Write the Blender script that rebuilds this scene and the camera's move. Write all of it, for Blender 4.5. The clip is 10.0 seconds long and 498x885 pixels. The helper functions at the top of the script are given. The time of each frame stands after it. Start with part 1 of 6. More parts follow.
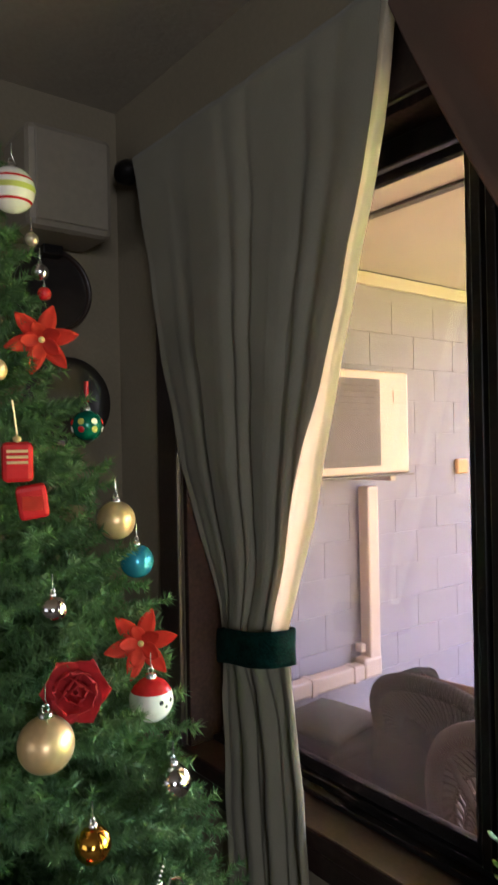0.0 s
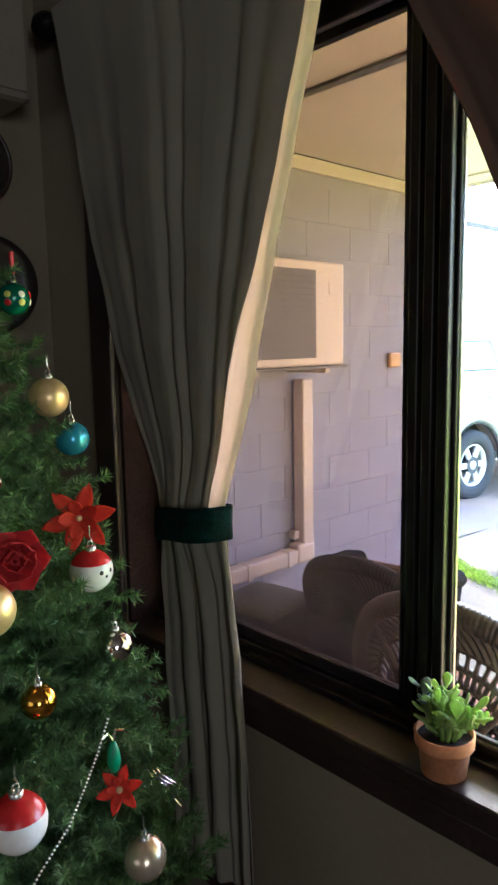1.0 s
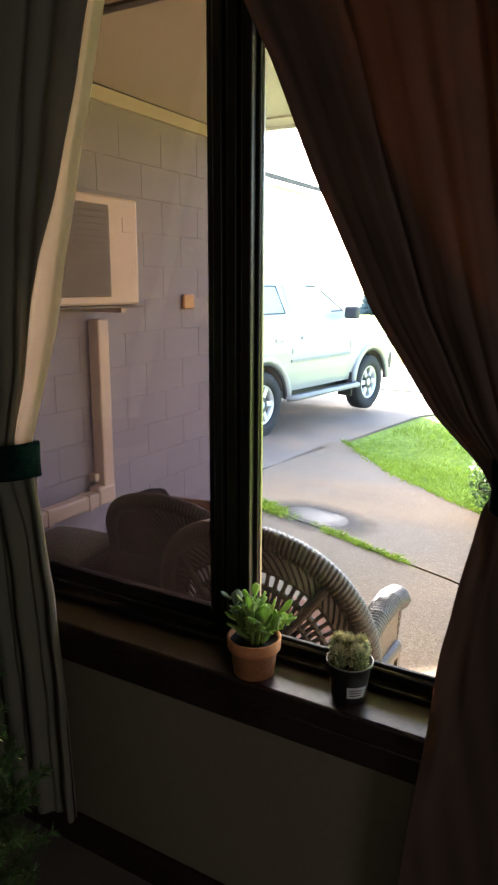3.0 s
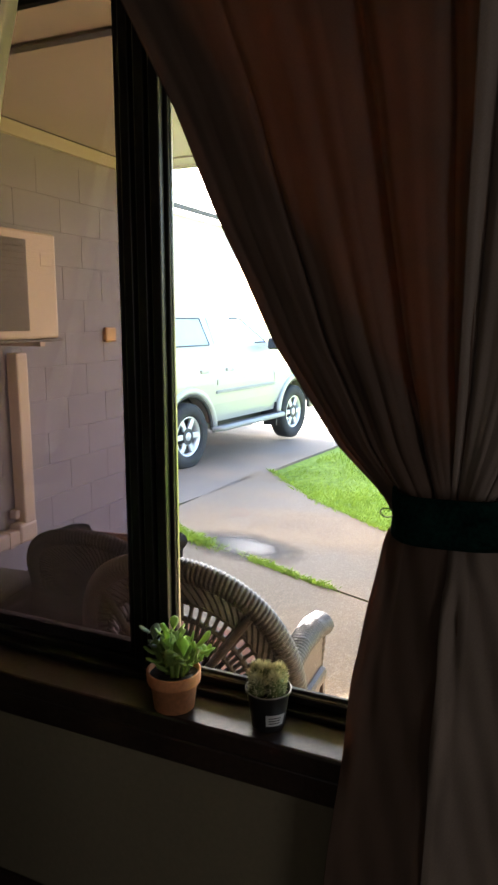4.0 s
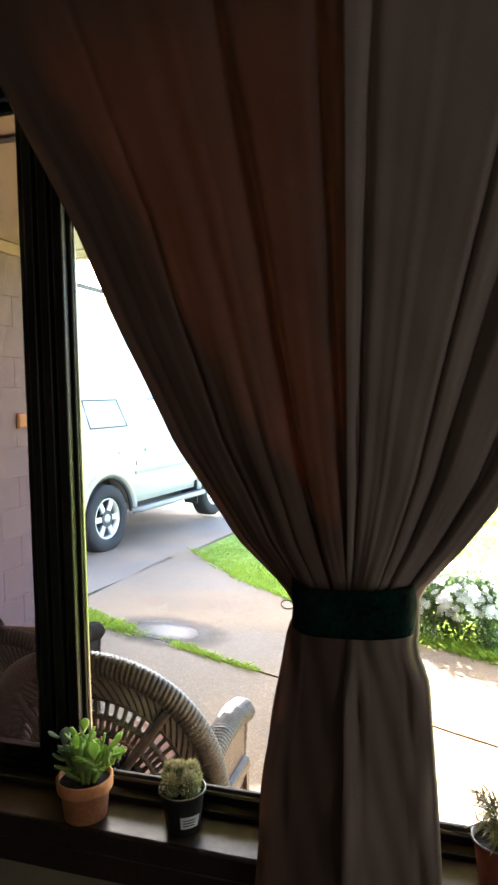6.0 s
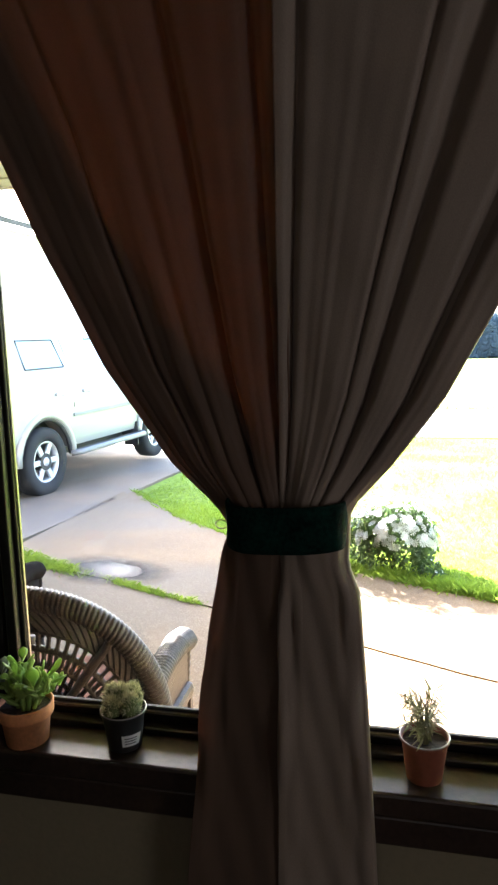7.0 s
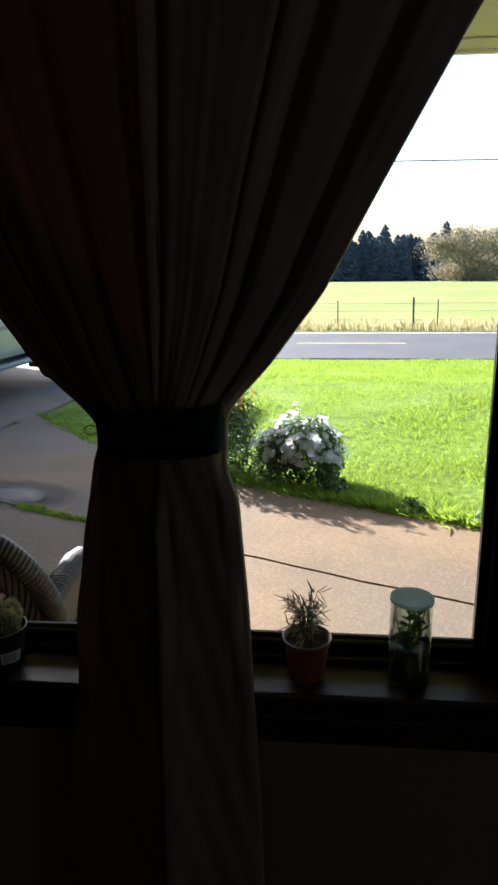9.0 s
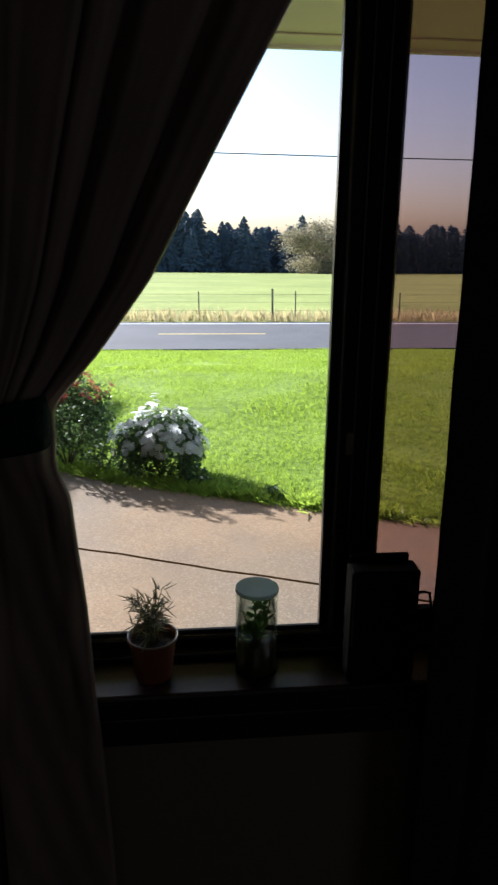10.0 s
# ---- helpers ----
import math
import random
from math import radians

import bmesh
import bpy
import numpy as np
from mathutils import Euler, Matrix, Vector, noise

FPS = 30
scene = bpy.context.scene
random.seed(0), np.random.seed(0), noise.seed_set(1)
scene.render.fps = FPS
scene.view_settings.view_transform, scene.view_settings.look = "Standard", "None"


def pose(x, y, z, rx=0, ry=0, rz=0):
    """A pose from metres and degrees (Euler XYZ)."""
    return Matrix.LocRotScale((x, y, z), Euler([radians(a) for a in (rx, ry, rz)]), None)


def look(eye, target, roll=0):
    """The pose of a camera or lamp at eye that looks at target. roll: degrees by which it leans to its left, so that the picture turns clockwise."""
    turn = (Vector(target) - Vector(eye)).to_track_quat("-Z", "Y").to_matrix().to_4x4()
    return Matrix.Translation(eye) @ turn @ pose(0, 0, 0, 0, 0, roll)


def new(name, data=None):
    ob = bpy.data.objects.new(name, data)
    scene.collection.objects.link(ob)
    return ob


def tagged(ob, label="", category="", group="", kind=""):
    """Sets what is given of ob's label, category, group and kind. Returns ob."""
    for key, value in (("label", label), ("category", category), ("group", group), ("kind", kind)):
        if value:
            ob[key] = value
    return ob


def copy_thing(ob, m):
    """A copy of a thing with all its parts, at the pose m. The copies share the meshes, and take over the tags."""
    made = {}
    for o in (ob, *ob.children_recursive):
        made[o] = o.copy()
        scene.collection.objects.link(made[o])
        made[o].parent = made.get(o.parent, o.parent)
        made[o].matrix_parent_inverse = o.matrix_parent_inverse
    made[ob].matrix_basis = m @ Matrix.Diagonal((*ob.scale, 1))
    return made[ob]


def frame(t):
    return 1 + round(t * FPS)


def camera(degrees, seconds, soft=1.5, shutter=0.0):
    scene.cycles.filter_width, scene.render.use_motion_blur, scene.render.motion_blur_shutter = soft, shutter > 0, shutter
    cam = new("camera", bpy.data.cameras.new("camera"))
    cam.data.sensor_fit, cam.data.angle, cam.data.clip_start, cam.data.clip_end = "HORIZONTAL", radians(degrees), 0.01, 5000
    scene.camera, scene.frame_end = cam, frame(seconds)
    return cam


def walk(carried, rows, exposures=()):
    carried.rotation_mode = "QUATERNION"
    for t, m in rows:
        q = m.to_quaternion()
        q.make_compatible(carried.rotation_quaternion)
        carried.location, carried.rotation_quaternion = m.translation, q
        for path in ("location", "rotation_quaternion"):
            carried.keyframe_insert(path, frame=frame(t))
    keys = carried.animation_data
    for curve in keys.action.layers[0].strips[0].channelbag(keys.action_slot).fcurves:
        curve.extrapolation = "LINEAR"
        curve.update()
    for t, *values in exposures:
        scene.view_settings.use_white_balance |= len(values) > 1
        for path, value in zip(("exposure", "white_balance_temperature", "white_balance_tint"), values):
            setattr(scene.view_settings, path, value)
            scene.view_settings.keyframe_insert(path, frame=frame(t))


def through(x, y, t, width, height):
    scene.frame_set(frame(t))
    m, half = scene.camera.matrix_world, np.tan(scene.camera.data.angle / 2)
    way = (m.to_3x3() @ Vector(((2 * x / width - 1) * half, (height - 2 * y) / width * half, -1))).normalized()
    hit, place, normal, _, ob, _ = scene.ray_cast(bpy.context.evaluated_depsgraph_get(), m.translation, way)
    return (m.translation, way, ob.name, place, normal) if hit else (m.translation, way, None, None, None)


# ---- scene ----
cam = camera(39.6, 10.0, soft=2.3, shutter=0.3)
PATH = [
    (0, (0.016, 1.019, 1.458), (1.241, 2.6, 1.46), -1.1),
    (0.5, (0.036, 1.011, 1.435), (1.31, 2.544, 1.279), -0.7),
    (1, (0.014, 1.02, 1.409), (1.362, 2.469, 1.125), -1.1),
    (1.5, (-0.015, 1.025, 1.405), (1.445, 2.349, 1.065), -1.4),
    (2, (-0.026, 1.029, 1.398), (1.543, 2.207, 1.013), -0.7),
    (2.2, (-0.035, 1.029, 1.393), (1.581, 2.139, 0.997), -0.3),
    (3.5, (-0.04, 1.013, 1.384), (1.693, 1.914, 0.956), 0.1),
    (4, (-0.047, 0.988, 1.394), (1.754, 1.782, 1.039), 0.1),
    (4.5, (-0.065, 0.973, 1.413), (1.774, 1.718, 1.155), 0.2),
    (5, (-0.071, 0.96, 1.426), (1.799, 1.651, 1.265), -0.1),
    (5.5, (-0.074, 0.958, 1.431), (1.81, 1.615, 1.299), 0.2),
    (6, (-0.072, 0.942, 1.436), (1.833, 1.535, 1.294), -1.0),
    (6.2, (-0.075, 0.937, 1.431), (1.842, 1.479, 1.262), -0.7),
    (7.3, (-0.047, 0.918, 1.393), (1.873, 1.348, 1.032), -1.5),
    (7.5, (-0.029, 0.904, 1.388), (1.876, 1.353, 0.977), -0.8),
    (8, (-0.017, 0.876, 1.373), (1.915, 1.137, 0.927), 0.1),
    (8.5, (-0.007, 0.873, 1.37), (1.926, 1.124, 0.921), -1.2),
    (9, (-0.007, 0.875, 1.357), (1.912, 1.064, 0.826), -0.7),
    (9.5, (-0.003, 0.855, 1.35), (1.922, 0.837, 0.808), 0.1),
    (10, (0.028, 0.829, 1.349), (1.939, 0.634, 0.793), 0.6),
]
walk(cam, [(t, look(eye, target, roll)) for t, eye, target, roll in PATH],
     exposures=[(t, e, k, 16) for t, e, k in ((0.0, 6.35, 5400), (0.5, 6.05, 5300), (1.0, 5.7, 5300), (2.0, 5.1, 5600), (3.5, 4.5, 5900), (5.0, 4.7, 6000), (6.2, 4.9, 5850), (7.5, 4.6, 5850), (8.0, 3.85, 5650), (8.5, 2.95, 6000), (9.0, 2.2, 5500), (9.5, 1.95, 5400), (10.0, 1.85, 5350))])

# ---- daylight ----
SUN_DIR = Vector((0.75, 0.66, 0.43)).normalized()
world = bpy.data.worlds.new("sky")
scene.world = world
world.use_nodes = True
_n = world.node_tree.nodes
_sky = _n.new("ShaderNodeTexSky")
_sky.sky_type, _sky.sun_disc = "NISHITA", False
_sky.sun_elevation = math.asin(SUN_DIR.z)
_sky.sun_rotation = math.atan2(SUN_DIR.x, SUN_DIR.y)
world.node_tree.links.new(_sky.outputs[0], _n["Background"].inputs[0])
_sky.dust_density = 2.2
_n["Background"].inputs[1].default_value = 0.075
_sun = bpy.data.lights.new("sun", "SUN")
_sun.energy, _sun.angle, _sun.color = 5.0, radians(0.5), (1.0, 0.91, 0.78)
sun = new("sun", _sun)
sun.matrix_world = look(SUN_DIR * 30, (0, 0, 0))


def room_window_light(name, place, target, w, h, power):
    d = bpy.data.lights.new(name, "AREA")
    d.shape, d.size, d.size_y, d.energy, d.color = "RECTANGLE", w, h, power, (1.0, 0.93, 0.82)
    o = new(name, d)
    o.matrix_world = look(place, target)
    return o


# daylight of the windows in the far wall of the room
room_window_light("far_window_light", (-3.94, 0.9, 1.5), (0, 0.9, 1.4), 2.4, 1.5, 0.2)
room_window_light("side_window_light", (-1.0, -2.55, 1.5), (-0.2, 0, 1.1), 1.8, 1.3, 1.25)


# ---- materials ----
def mat(name, color, rough=0.6, metal=0.0, var=0.12, scale=8.0, bump=0.0, bscale=60.0, spec=0.5, sheen=0.0, rand=0.0, color2=None, alpha_mix=None):
    """A procedural material: large stains and fine grain over a base colour, with fine relief."""
    m = bpy.data.materials.new(name)
    m.use_nodes = True
    nt = m.node_tree
    N, L = nt.nodes, nt.links
    b = N["Principled BSDF"]
    b.inputs["Roughness"].default_value = rough
    b.inputs["Metallic"].default_value = metal
    b.inputs["Specular IOR Level"].default_value = spec
    if sheen:
        b.inputs["Sheen Weight"].default_value = sheen
    tc = N.new("ShaderNodeTexCoord")
    n1 = N.new("ShaderNodeTexNoise")
    n1.inputs["Scale"].default_value, n1.inputs["Detail"].default_value = scale, 5
    n2 = N.new("ShaderNodeTexNoise")
    n2.inputs["Scale"].default_value, n2.inputs["Detail"].default_value = bscale, 3
    L.new(tc.outputs["Object"], n1.inputs[0])
    L.new(tc.outputs["Object"], n2.inputs[0])
    add = N.new("ShaderNodeMath")
    add.operation = "MULTIPLY_ADD"
    L.new(n2.outputs["Fac"], add.inputs[0])
    add.inputs[1].default_value = 0.5
    half = N.new("ShaderNodeMath")
    half.operation = "MULTIPLY"
    half.inputs[1].default_value = 0.5
    L.new(n1.outputs["Fac"], half.inputs[0])
    L.new(half.outputs[0], add.inputs[2])
    last = add.outputs[0]
    if rand:
        oi = N.new("ShaderNodeObjectInfo")
        r2 = N.new("ShaderNodeMath")
        r2.operation = "MULTIPLY_ADD"
        L.new(oi.outputs["Random"], r2.inputs[0])
        r2.inputs[1].default_value = rand
        L.new(last, r2.inputs[2])
        last = r2.outputs[0]
    ramp = N.new("ShaderNodeValToRGB")
    c = Vector(color)
    lo = c * (1 - 2.2 * var)
    hi = Vector(color2) if color2 else c * (1 + 1.6 * var)
    ramp.color_ramp.elements[0].position, ramp.color_ramp.elements[1].position = 0.3, 0.7 + rand
    ramp.color_ramp.elements[0].color = (*[max(v, 0.001) for v in lo], 1)
    ramp.color_ramp.elements[1].color = (*[min(v, 1) for v in hi], 1)
    L.new(last, ramp.inputs[0])
    L.new(ramp.outputs[0], b.inputs["Base Color"])
    if bump:
        bp = N.new("ShaderNodeBump")
        bp.inputs["Strength"].default_value, bp.inputs["Distance"].default_value = 1.0, bump
        L.new(add.outputs[0], bp.inputs["Height"])
        L.new(bp.outputs[0], b.inputs["Normal"])
    return m


def fabric(name, color, through, part_through, rough=0.9):
    """Woven cloth that lets some daylight through."""
    m = mat(name, color, rough, 0, 0.10, 5.0, 0.0006, 500.0, 0.2, 0.12)
    N, L = m.node_tree.nodes, m.node_tree.links
    t = N.new("ShaderNodeBsdfTranslucent")
    t.inputs[0].default_value = (*through, 1)
    mix = N.new("ShaderNodeMixShader")
    mix.inputs[0].default_value = part_through
    L.new(N["Principled BSDF"].outputs[0], mix.inputs[1])
    L.new(t.outputs[0], mix.inputs[2])
    L.new(mix.outputs[0], N["Material Output"].inputs[0])
    return m


def leaf_mat(name, color, color2, rough=0.5, rand=0.3, through=0.3):
    m = mat(name, color, rough, 0, 0.25, 3.0, 0, 30.0, 0.4, 0, 0, color2)
    N, L = m.node_tree.nodes, m.node_tree.links
    t = N.new("ShaderNodeBsdfTranslucent")
    t.inputs[0].default_value = (*[min(1, v * 1.3) for v in color2], 1)
    mix = N.new("ShaderNodeMixShader")
    mix.inputs[0].default_value = through
    L.new(N["Principled BSDF"].outputs[0], mix.inputs[1])
    L.new(t.outputs[0], mix.inputs[2])
    L.new(mix.outputs[0], N["Material Output"].inputs[0])
    return m


def glass_mat(name, tint=(1, 1, 1), gloss=1.0, rough=0.0):
    """A thin pane: clear, with the gloss of glass at grazing angles."""
    m = bpy.data.materials.new(name)
    m.use_nodes = True
    N, L = m.node_tree.nodes, m.node_tree.links
    N.remove(N["Principled BSDF"])
    tr, gl, fr, mix = (N.new("ShaderNodeBsdfTransparent"), N.new("ShaderNodeBsdfGlossy"), N.new("ShaderNodeLayerWeight"), N.new("ShaderNodeMixShader"))
    tr.inputs[0].default_value = (*tint, 1)
    gl.inputs["Roughness"].default_value = rough
    sharp = N.new("ShaderNodeMath")
    sharp.operation = "POWER"
    sharp.inputs[1].default_value = 4.0
    L.new(fr.outputs["Facing"], sharp.inputs[0])
    mul = N.new("ShaderNodeMath")
    mul.operation = "MULTIPLY_ADD"
    mul.inputs[1].default_value, mul.inputs[2].default_value = gloss, 0.035 * gloss
    L.new(sharp.outputs[0], mul.inputs[0])
    L.new(mul.outputs[0], mix.inputs[0])
    L.new(tr.outputs[0], mix.inputs[1])
    L.new(gl.outputs[0], mix.inputs[2])
    L.new(mix.outputs[0], N["Material Output"].inputs[0])
    return m


def screen_mat(name):
    """Dusty insect mesh: fine threads that let a part of the light through."""
    m = mat(name, (0.006, 0.0045, 0.004), 0.9, 0, 0.15, 4.0, 0, 40.0, 0.0)
    N, L = m.node_tree.nodes, m.node_tree.links
    tr, tl = N.new("ShaderNodeBsdfTransparent"), N.new("ShaderNodeBsdfTranslucent")
    tr.inputs[0].default_value = (0.37, 0.255, 0.248, 1)
    tl.inputs[0].default_value = (0.005, 0.003, 0.0026, 1)
    a, b = N.new("ShaderNodeAddShader"), N.new("ShaderNodeAddShader")
    L.new(N["Principled BSDF"].outputs[0], a.inputs[0])
    L.new(tl.outputs[0], a.inputs[1])
    L.new(tr.outputs[0], b.inputs[0])
    L.new(a.outputs[0], b.inputs[1])
    L.new(b.outputs[0], N["Material Output"].inputs[0])
    return m


M = {}
M["wall"] = mat("wall_paint", (0.20, 0.168, 0.108), 0.8, 0, 0.05, 2.0, 0.0012, 90)
M["ceiling"] = mat("ceiling_paint", (0.37, 0.33, 0.255), 0.9, 0, 0.05, 3.0, 0.002, 70)
M["carpet"] = mat("carpet_pile", (0.20, 0.17, 0.13), 0.95, 0, 0.2, 3.0, 0.004, 250)
M["dark_wood"] = mat("dark_stained_wood", (0.030, 0.018, 0.014), 0.36, 0, 0.3, 6.0, 0.0004, 90, 0.45)
M["sash"] = mat("dark_sash_coating", (0.016, 0.013, 0.012), 0.75, 0, 0.2, 7.0, 0.0003, 120, 0.12)
M["jamb"] = mat("dark_matt_wood", (0.022, 0.013, 0.010), 0.85, 0, 0.3, 6.0, 0.0004, 90, 0.08)
M["bronze"] = mat("bronze_aluminium", (0.030, 0.026, 0.024), 0.32, 0.7, 0.15, 5.0, 0.0002, 120)
M["bronze_edge"] = mat("worn_aluminium_edge", (0.30, 0.27, 0.22), 0.35, 0.9, 0.15, 9.0, 0, 90)
M["rubber"] = mat("black_rubber", (0.02, 0.02, 0.02), 0.7, 0, 0.2, 9.0, 0.0004, 90)
M["glass"] = glass_mat("window_glass", (0.97, 0.98, 0.97), 0.45)
M["screen"] = screen_mat("insect_mesh")
M["taupe"] = fabric("taupe_curtain", (0.255, 0.238, 0.175), (0.60, 0.55, 0.38), 0.13)
# paler, clearer cloth: daylight on the curtain's edge painted as a material
M["lit_edge"] = fabric("lit_curtain_edge", (0.70, 0.67, 0.57), (0.97, 0.93, 0.82), 0.85)
M["taupe2"] = fabric("grey_taupe_curtain", (0.27, 0.212, 0.172), (0.42, 0.33, 0.27), 0.11, 0.5)
M["brown"] = fabric("brown_curtain", (0.120, 0.077, 0.054), (0.44, 0.20, 0.105), 0.20, 0.6)
M["green_band"] = mat("dark_green_cloth", (0.003, 0.020, 0.015), 0.9, 0, 0.42, 25.0, 0.0022, 160, 0.08)
# taupe cloth with the dimness of the room's end put into its colour
M["dimmed_cloth"] = fabric("dimmed_taupe_curtain", (0.022, 0.018, 0.017), (0.03, 0.02, 0.018), 0.03)
M["black_metal"] = mat("black_metal", (0.015, 0.013, 0.012), 0.4, 0.6, 0.2, 9, 0, 90)
def aggregate(name, tan, grey, stone, rough=0.85):
    """Weathered concrete: broad tan and grey stains, with the small stones of its mix showing."""
    m = mat(name, tan, rough, 0, 0.22, 1.3, 0.004, 75)
    N, L = m.node_tree.nodes, m.node_tree.links
    b = N["Principled BSDF"]
    base = b.inputs["Base Color"].links[0].from_socket
    tc = N.new("ShaderNodeTexCoord")
    big, vor = N.new("ShaderNodeTexNoise"), N.new("ShaderNodeTexVoronoi")
    big.inputs["Scale"].default_value, big.inputs["Detail"].default_value = 0.55, 6
    vor.inputs["Scale"].default_value = 130
    ramp = N.new("ShaderNodeValToRGB")
    ramp.color_ramp.elements[0].position, ramp.color_ramp.elements[1].position = 0.44, 0.60
    pick = N.new("ShaderNodeMath")
    pick.operation = "GREATER_THAN"
    pick.inputs[1].default_value = 0.80
    sep = N.new("ShaderNodeSeparateColor")
    mix1, mix2 = N.new("ShaderNodeMix"), N.new("ShaderNodeMix")
    part_of = N.new("ShaderNodeMath")
    part_of.operation = "MULTIPLY"
    part_of.inputs[1].default_value = 0.28
    for q in (mix1, mix2):
        q.data_type = "RGBA"
    L.new(tc.outputs["Object"], big.inputs[0])
    L.new(tc.outputs["Object"], vor.inputs["Vector"])
    L.new(big.outputs["Fac"], ramp.inputs[0])
    L.new(ramp.outputs[0], mix1.inputs[0])
    L.new(base, mix1.inputs[6])
    mix1.inputs[7].default_value = (*grey, 1)
    L.new(vor.outputs["Color"], sep.inputs[0])
    L.new(sep.outputs[0], pick.inputs[0])
    L.new(pick.outputs[0], part_of.inputs[0])
    L.new(part_of.outputs[0], mix2.inputs[0])
    L.new(mix1.outputs[2], mix2.inputs[6])
    mix2.inputs[7].default_value = (*stone, 1)
    L.new(mix2.outputs[2], b.inputs["Base Color"])
    return m


M["concrete"] = aggregate("concrete", (0.190, 0.120, 0.056), (0.140, 0.106, 0.068), (0.36, 0.28, 0.19))
M["concrete_grey"] = aggregate("worn_concrete", (0.205, 0.142, 0.088), (0.150, 0.121, 0.092), (0.30, 0.26, 0.21))
M["asphalt"] = mat("asphalt", (0.062, 0.060, 0.064), 0.9, 0, 0.2, 0.6, 0.004, 30)
M["pasture"] = mat("pasture_grass", (0.205, 0.255, 0.055), 0.95, 0, 0.16, 0.10, 0.02, 2.2, 0.1, 0, 0, (0.31, 0.345, 0.095))
M["soil"] = mat("grass_ground", (0.11, 0.185, 0.026), 0.95, 0, 0.28, 0.6, 0.02, 14, 0.1, 0, 0, (0.26, 0.36, 0.052))


# ---- building helpers ----
def obj(name, bm, material, parent=None, smooth=False):
    me = bpy.data.meshes.new(name)
    bm.normal_update()
    bm.to_mesh(me)
    bm.free()
    if smooth:
        for p in me.polygons:
            p.use_smooth = True
    me.materials.append(material)
    o = new(name, me)
    if parent:
        o.parent = parent
    return o


def part(name, bm, material, parent, label="", smooth=False):
    o = obj(name, bm, material, parent, smooth)
    if label:
        o["label"] = label
    return o


def thing(name, at=(0, 0, 0), label="", category="", group="", kind="", rz=0.0):
    e = new(name)
    e.empty_display_size = 0.1
    e.matrix_world = pose(*at, 0, 0, rz)
    return tagged(e, label, category, group, kind)


def box(bm, x0, x1, y0, y1, z0, z1, bev=0.0, m=None):
    v = [bm.verts.new((x, y, z)) for x in (x0, x1) for y in (y0, y1) for z in (z0, z1)]
    f = [bm.faces.new([v[i] for i in q]) for q in ((0, 1, 3, 2), (4, 6, 7, 5), (0, 4, 5, 1), (2, 3, 7, 6), (0, 2, 6, 4), (1, 5, 7, 3))]
    if bev:
        bmesh.ops.bevel(bm, geom=list({e for q in f for e in q.edges}), offset=bev, segments=2, affect="EDGES", profile=0.5)
    return v


def bbox(x0, x1, y0, y1, z0, z1, bev=0.0):
    bm = bmesh.new()
    box(bm, min(x0, x1), max(x0, x1), min(y0, y1), max(y0, y1), min(z0, z1), max(z0, z1), bev)
    return bm


def tube(bm, pts, radii, seg=8, cap=True):
    """A round tube along points; radii is one number or one for each point."""
    pts = [Vector(p) for p in pts]
    if not hasattr(radii, "__len__"):
        radii = [radii] * len(pts)
    rings, up = [], Vector((0.13, 0.31, 0.94))
    for i, p in enumerate(pts):
        d = (pts[min(i + 1, len(pts) - 1)] - pts[max(i - 1, 0)]).normalized()
        a = d.cross(up)
        if a.length < 0.05:
            a = d.cross(Vector((1, 0, 0)))
        a.normalize()
        b = d.cross(a)
        rings.append([bm.verts.new(p + (a * math.cos(6.28318 * k / seg) + b * math.sin(6.28318 * k / seg)) * radii[i]) for k in range(seg)])
    for r, s in zip(rings, rings[1:]):
        for k in range(seg):
            bm.faces.new((r[k], r[(k + 1) % seg], s[(k + 1) % seg], s[k]))
    if cap:
        bm.faces.new(rings[0][::-1])
        bm.faces.new(rings[-1])
    return bm


def lathe(profile, seg=24, close=False):
    """A turned body from (radius, height) pairs."""
    bm = bmesh.new()
    rings = []
    for r, z in profile:
        if r < 1e-6:
            rings.append([bm.verts.new((0, 0, z))])
        else:
            rings.append([bm.verts.new((r * math.cos(6.28318 * k / seg), r * math.sin(6.28318 * k / seg), z)) for k in range(seg)])
    for a, b in zip(rings, rings[1:]):
        for k in range(seg):
            j = (k + 1) % seg
            q = [a[k % len(a)], a[j % len(a)], b[j % len(b)], b[k % len(b)]]
            q = [v for i, v in enumerate(q) if v not in q[:i]]
            if len(q) > 2:
                bm.faces.new(q)
    return bm


def move(bm, m):
    bmesh.ops.transform(bm, matrix=m, verts=bm.verts)
    return bm


def lerp_curve(pairs, z):
    """The value at height z of a curve given as (z, value) pairs from the top down, smoothed."""
    if z >= pairs[0][0]:
        return pairs[0][1]
    for (z0, a), (z1, b) in zip(pairs, pairs[1:]):
        if z >= z1:
            return a + (b - a) * (z0 - z) / (z0 - z1)
    return pairs[-1][1]


# ---- the room ----
WX, GX = 1.05, 1.185           # inner face of the window wall, plane of the glass
ROOM_Y0, ROOM_Y1, ROOM_X0 = -2.6, 3.02, -4.0
CEIL = 2.52
Y_L, Y_R = 2.66, -0.40         # the window opening
SILL, HEAD = 0.62, 2.10
wall = tagged(new("wall_east"), "cream painted window wall with a wide picture window", "wall", kind="structure")
part("wall_below_window", bbox(WX, 1.27, ROOM_Y0, ROOM_Y1, -0.02, SILL - 0.045), M["wall"], wall)
part("wall_above_window", bbox(WX, 1.27, ROOM_Y0, ROOM_Y1, HEAD, CEIL), M["wall"], wall)
part("wall_beside_window", bbox(WX, 1.27, Y_L, ROOM_Y1, SILL - 0.045, HEAD), M["wall"], wall)
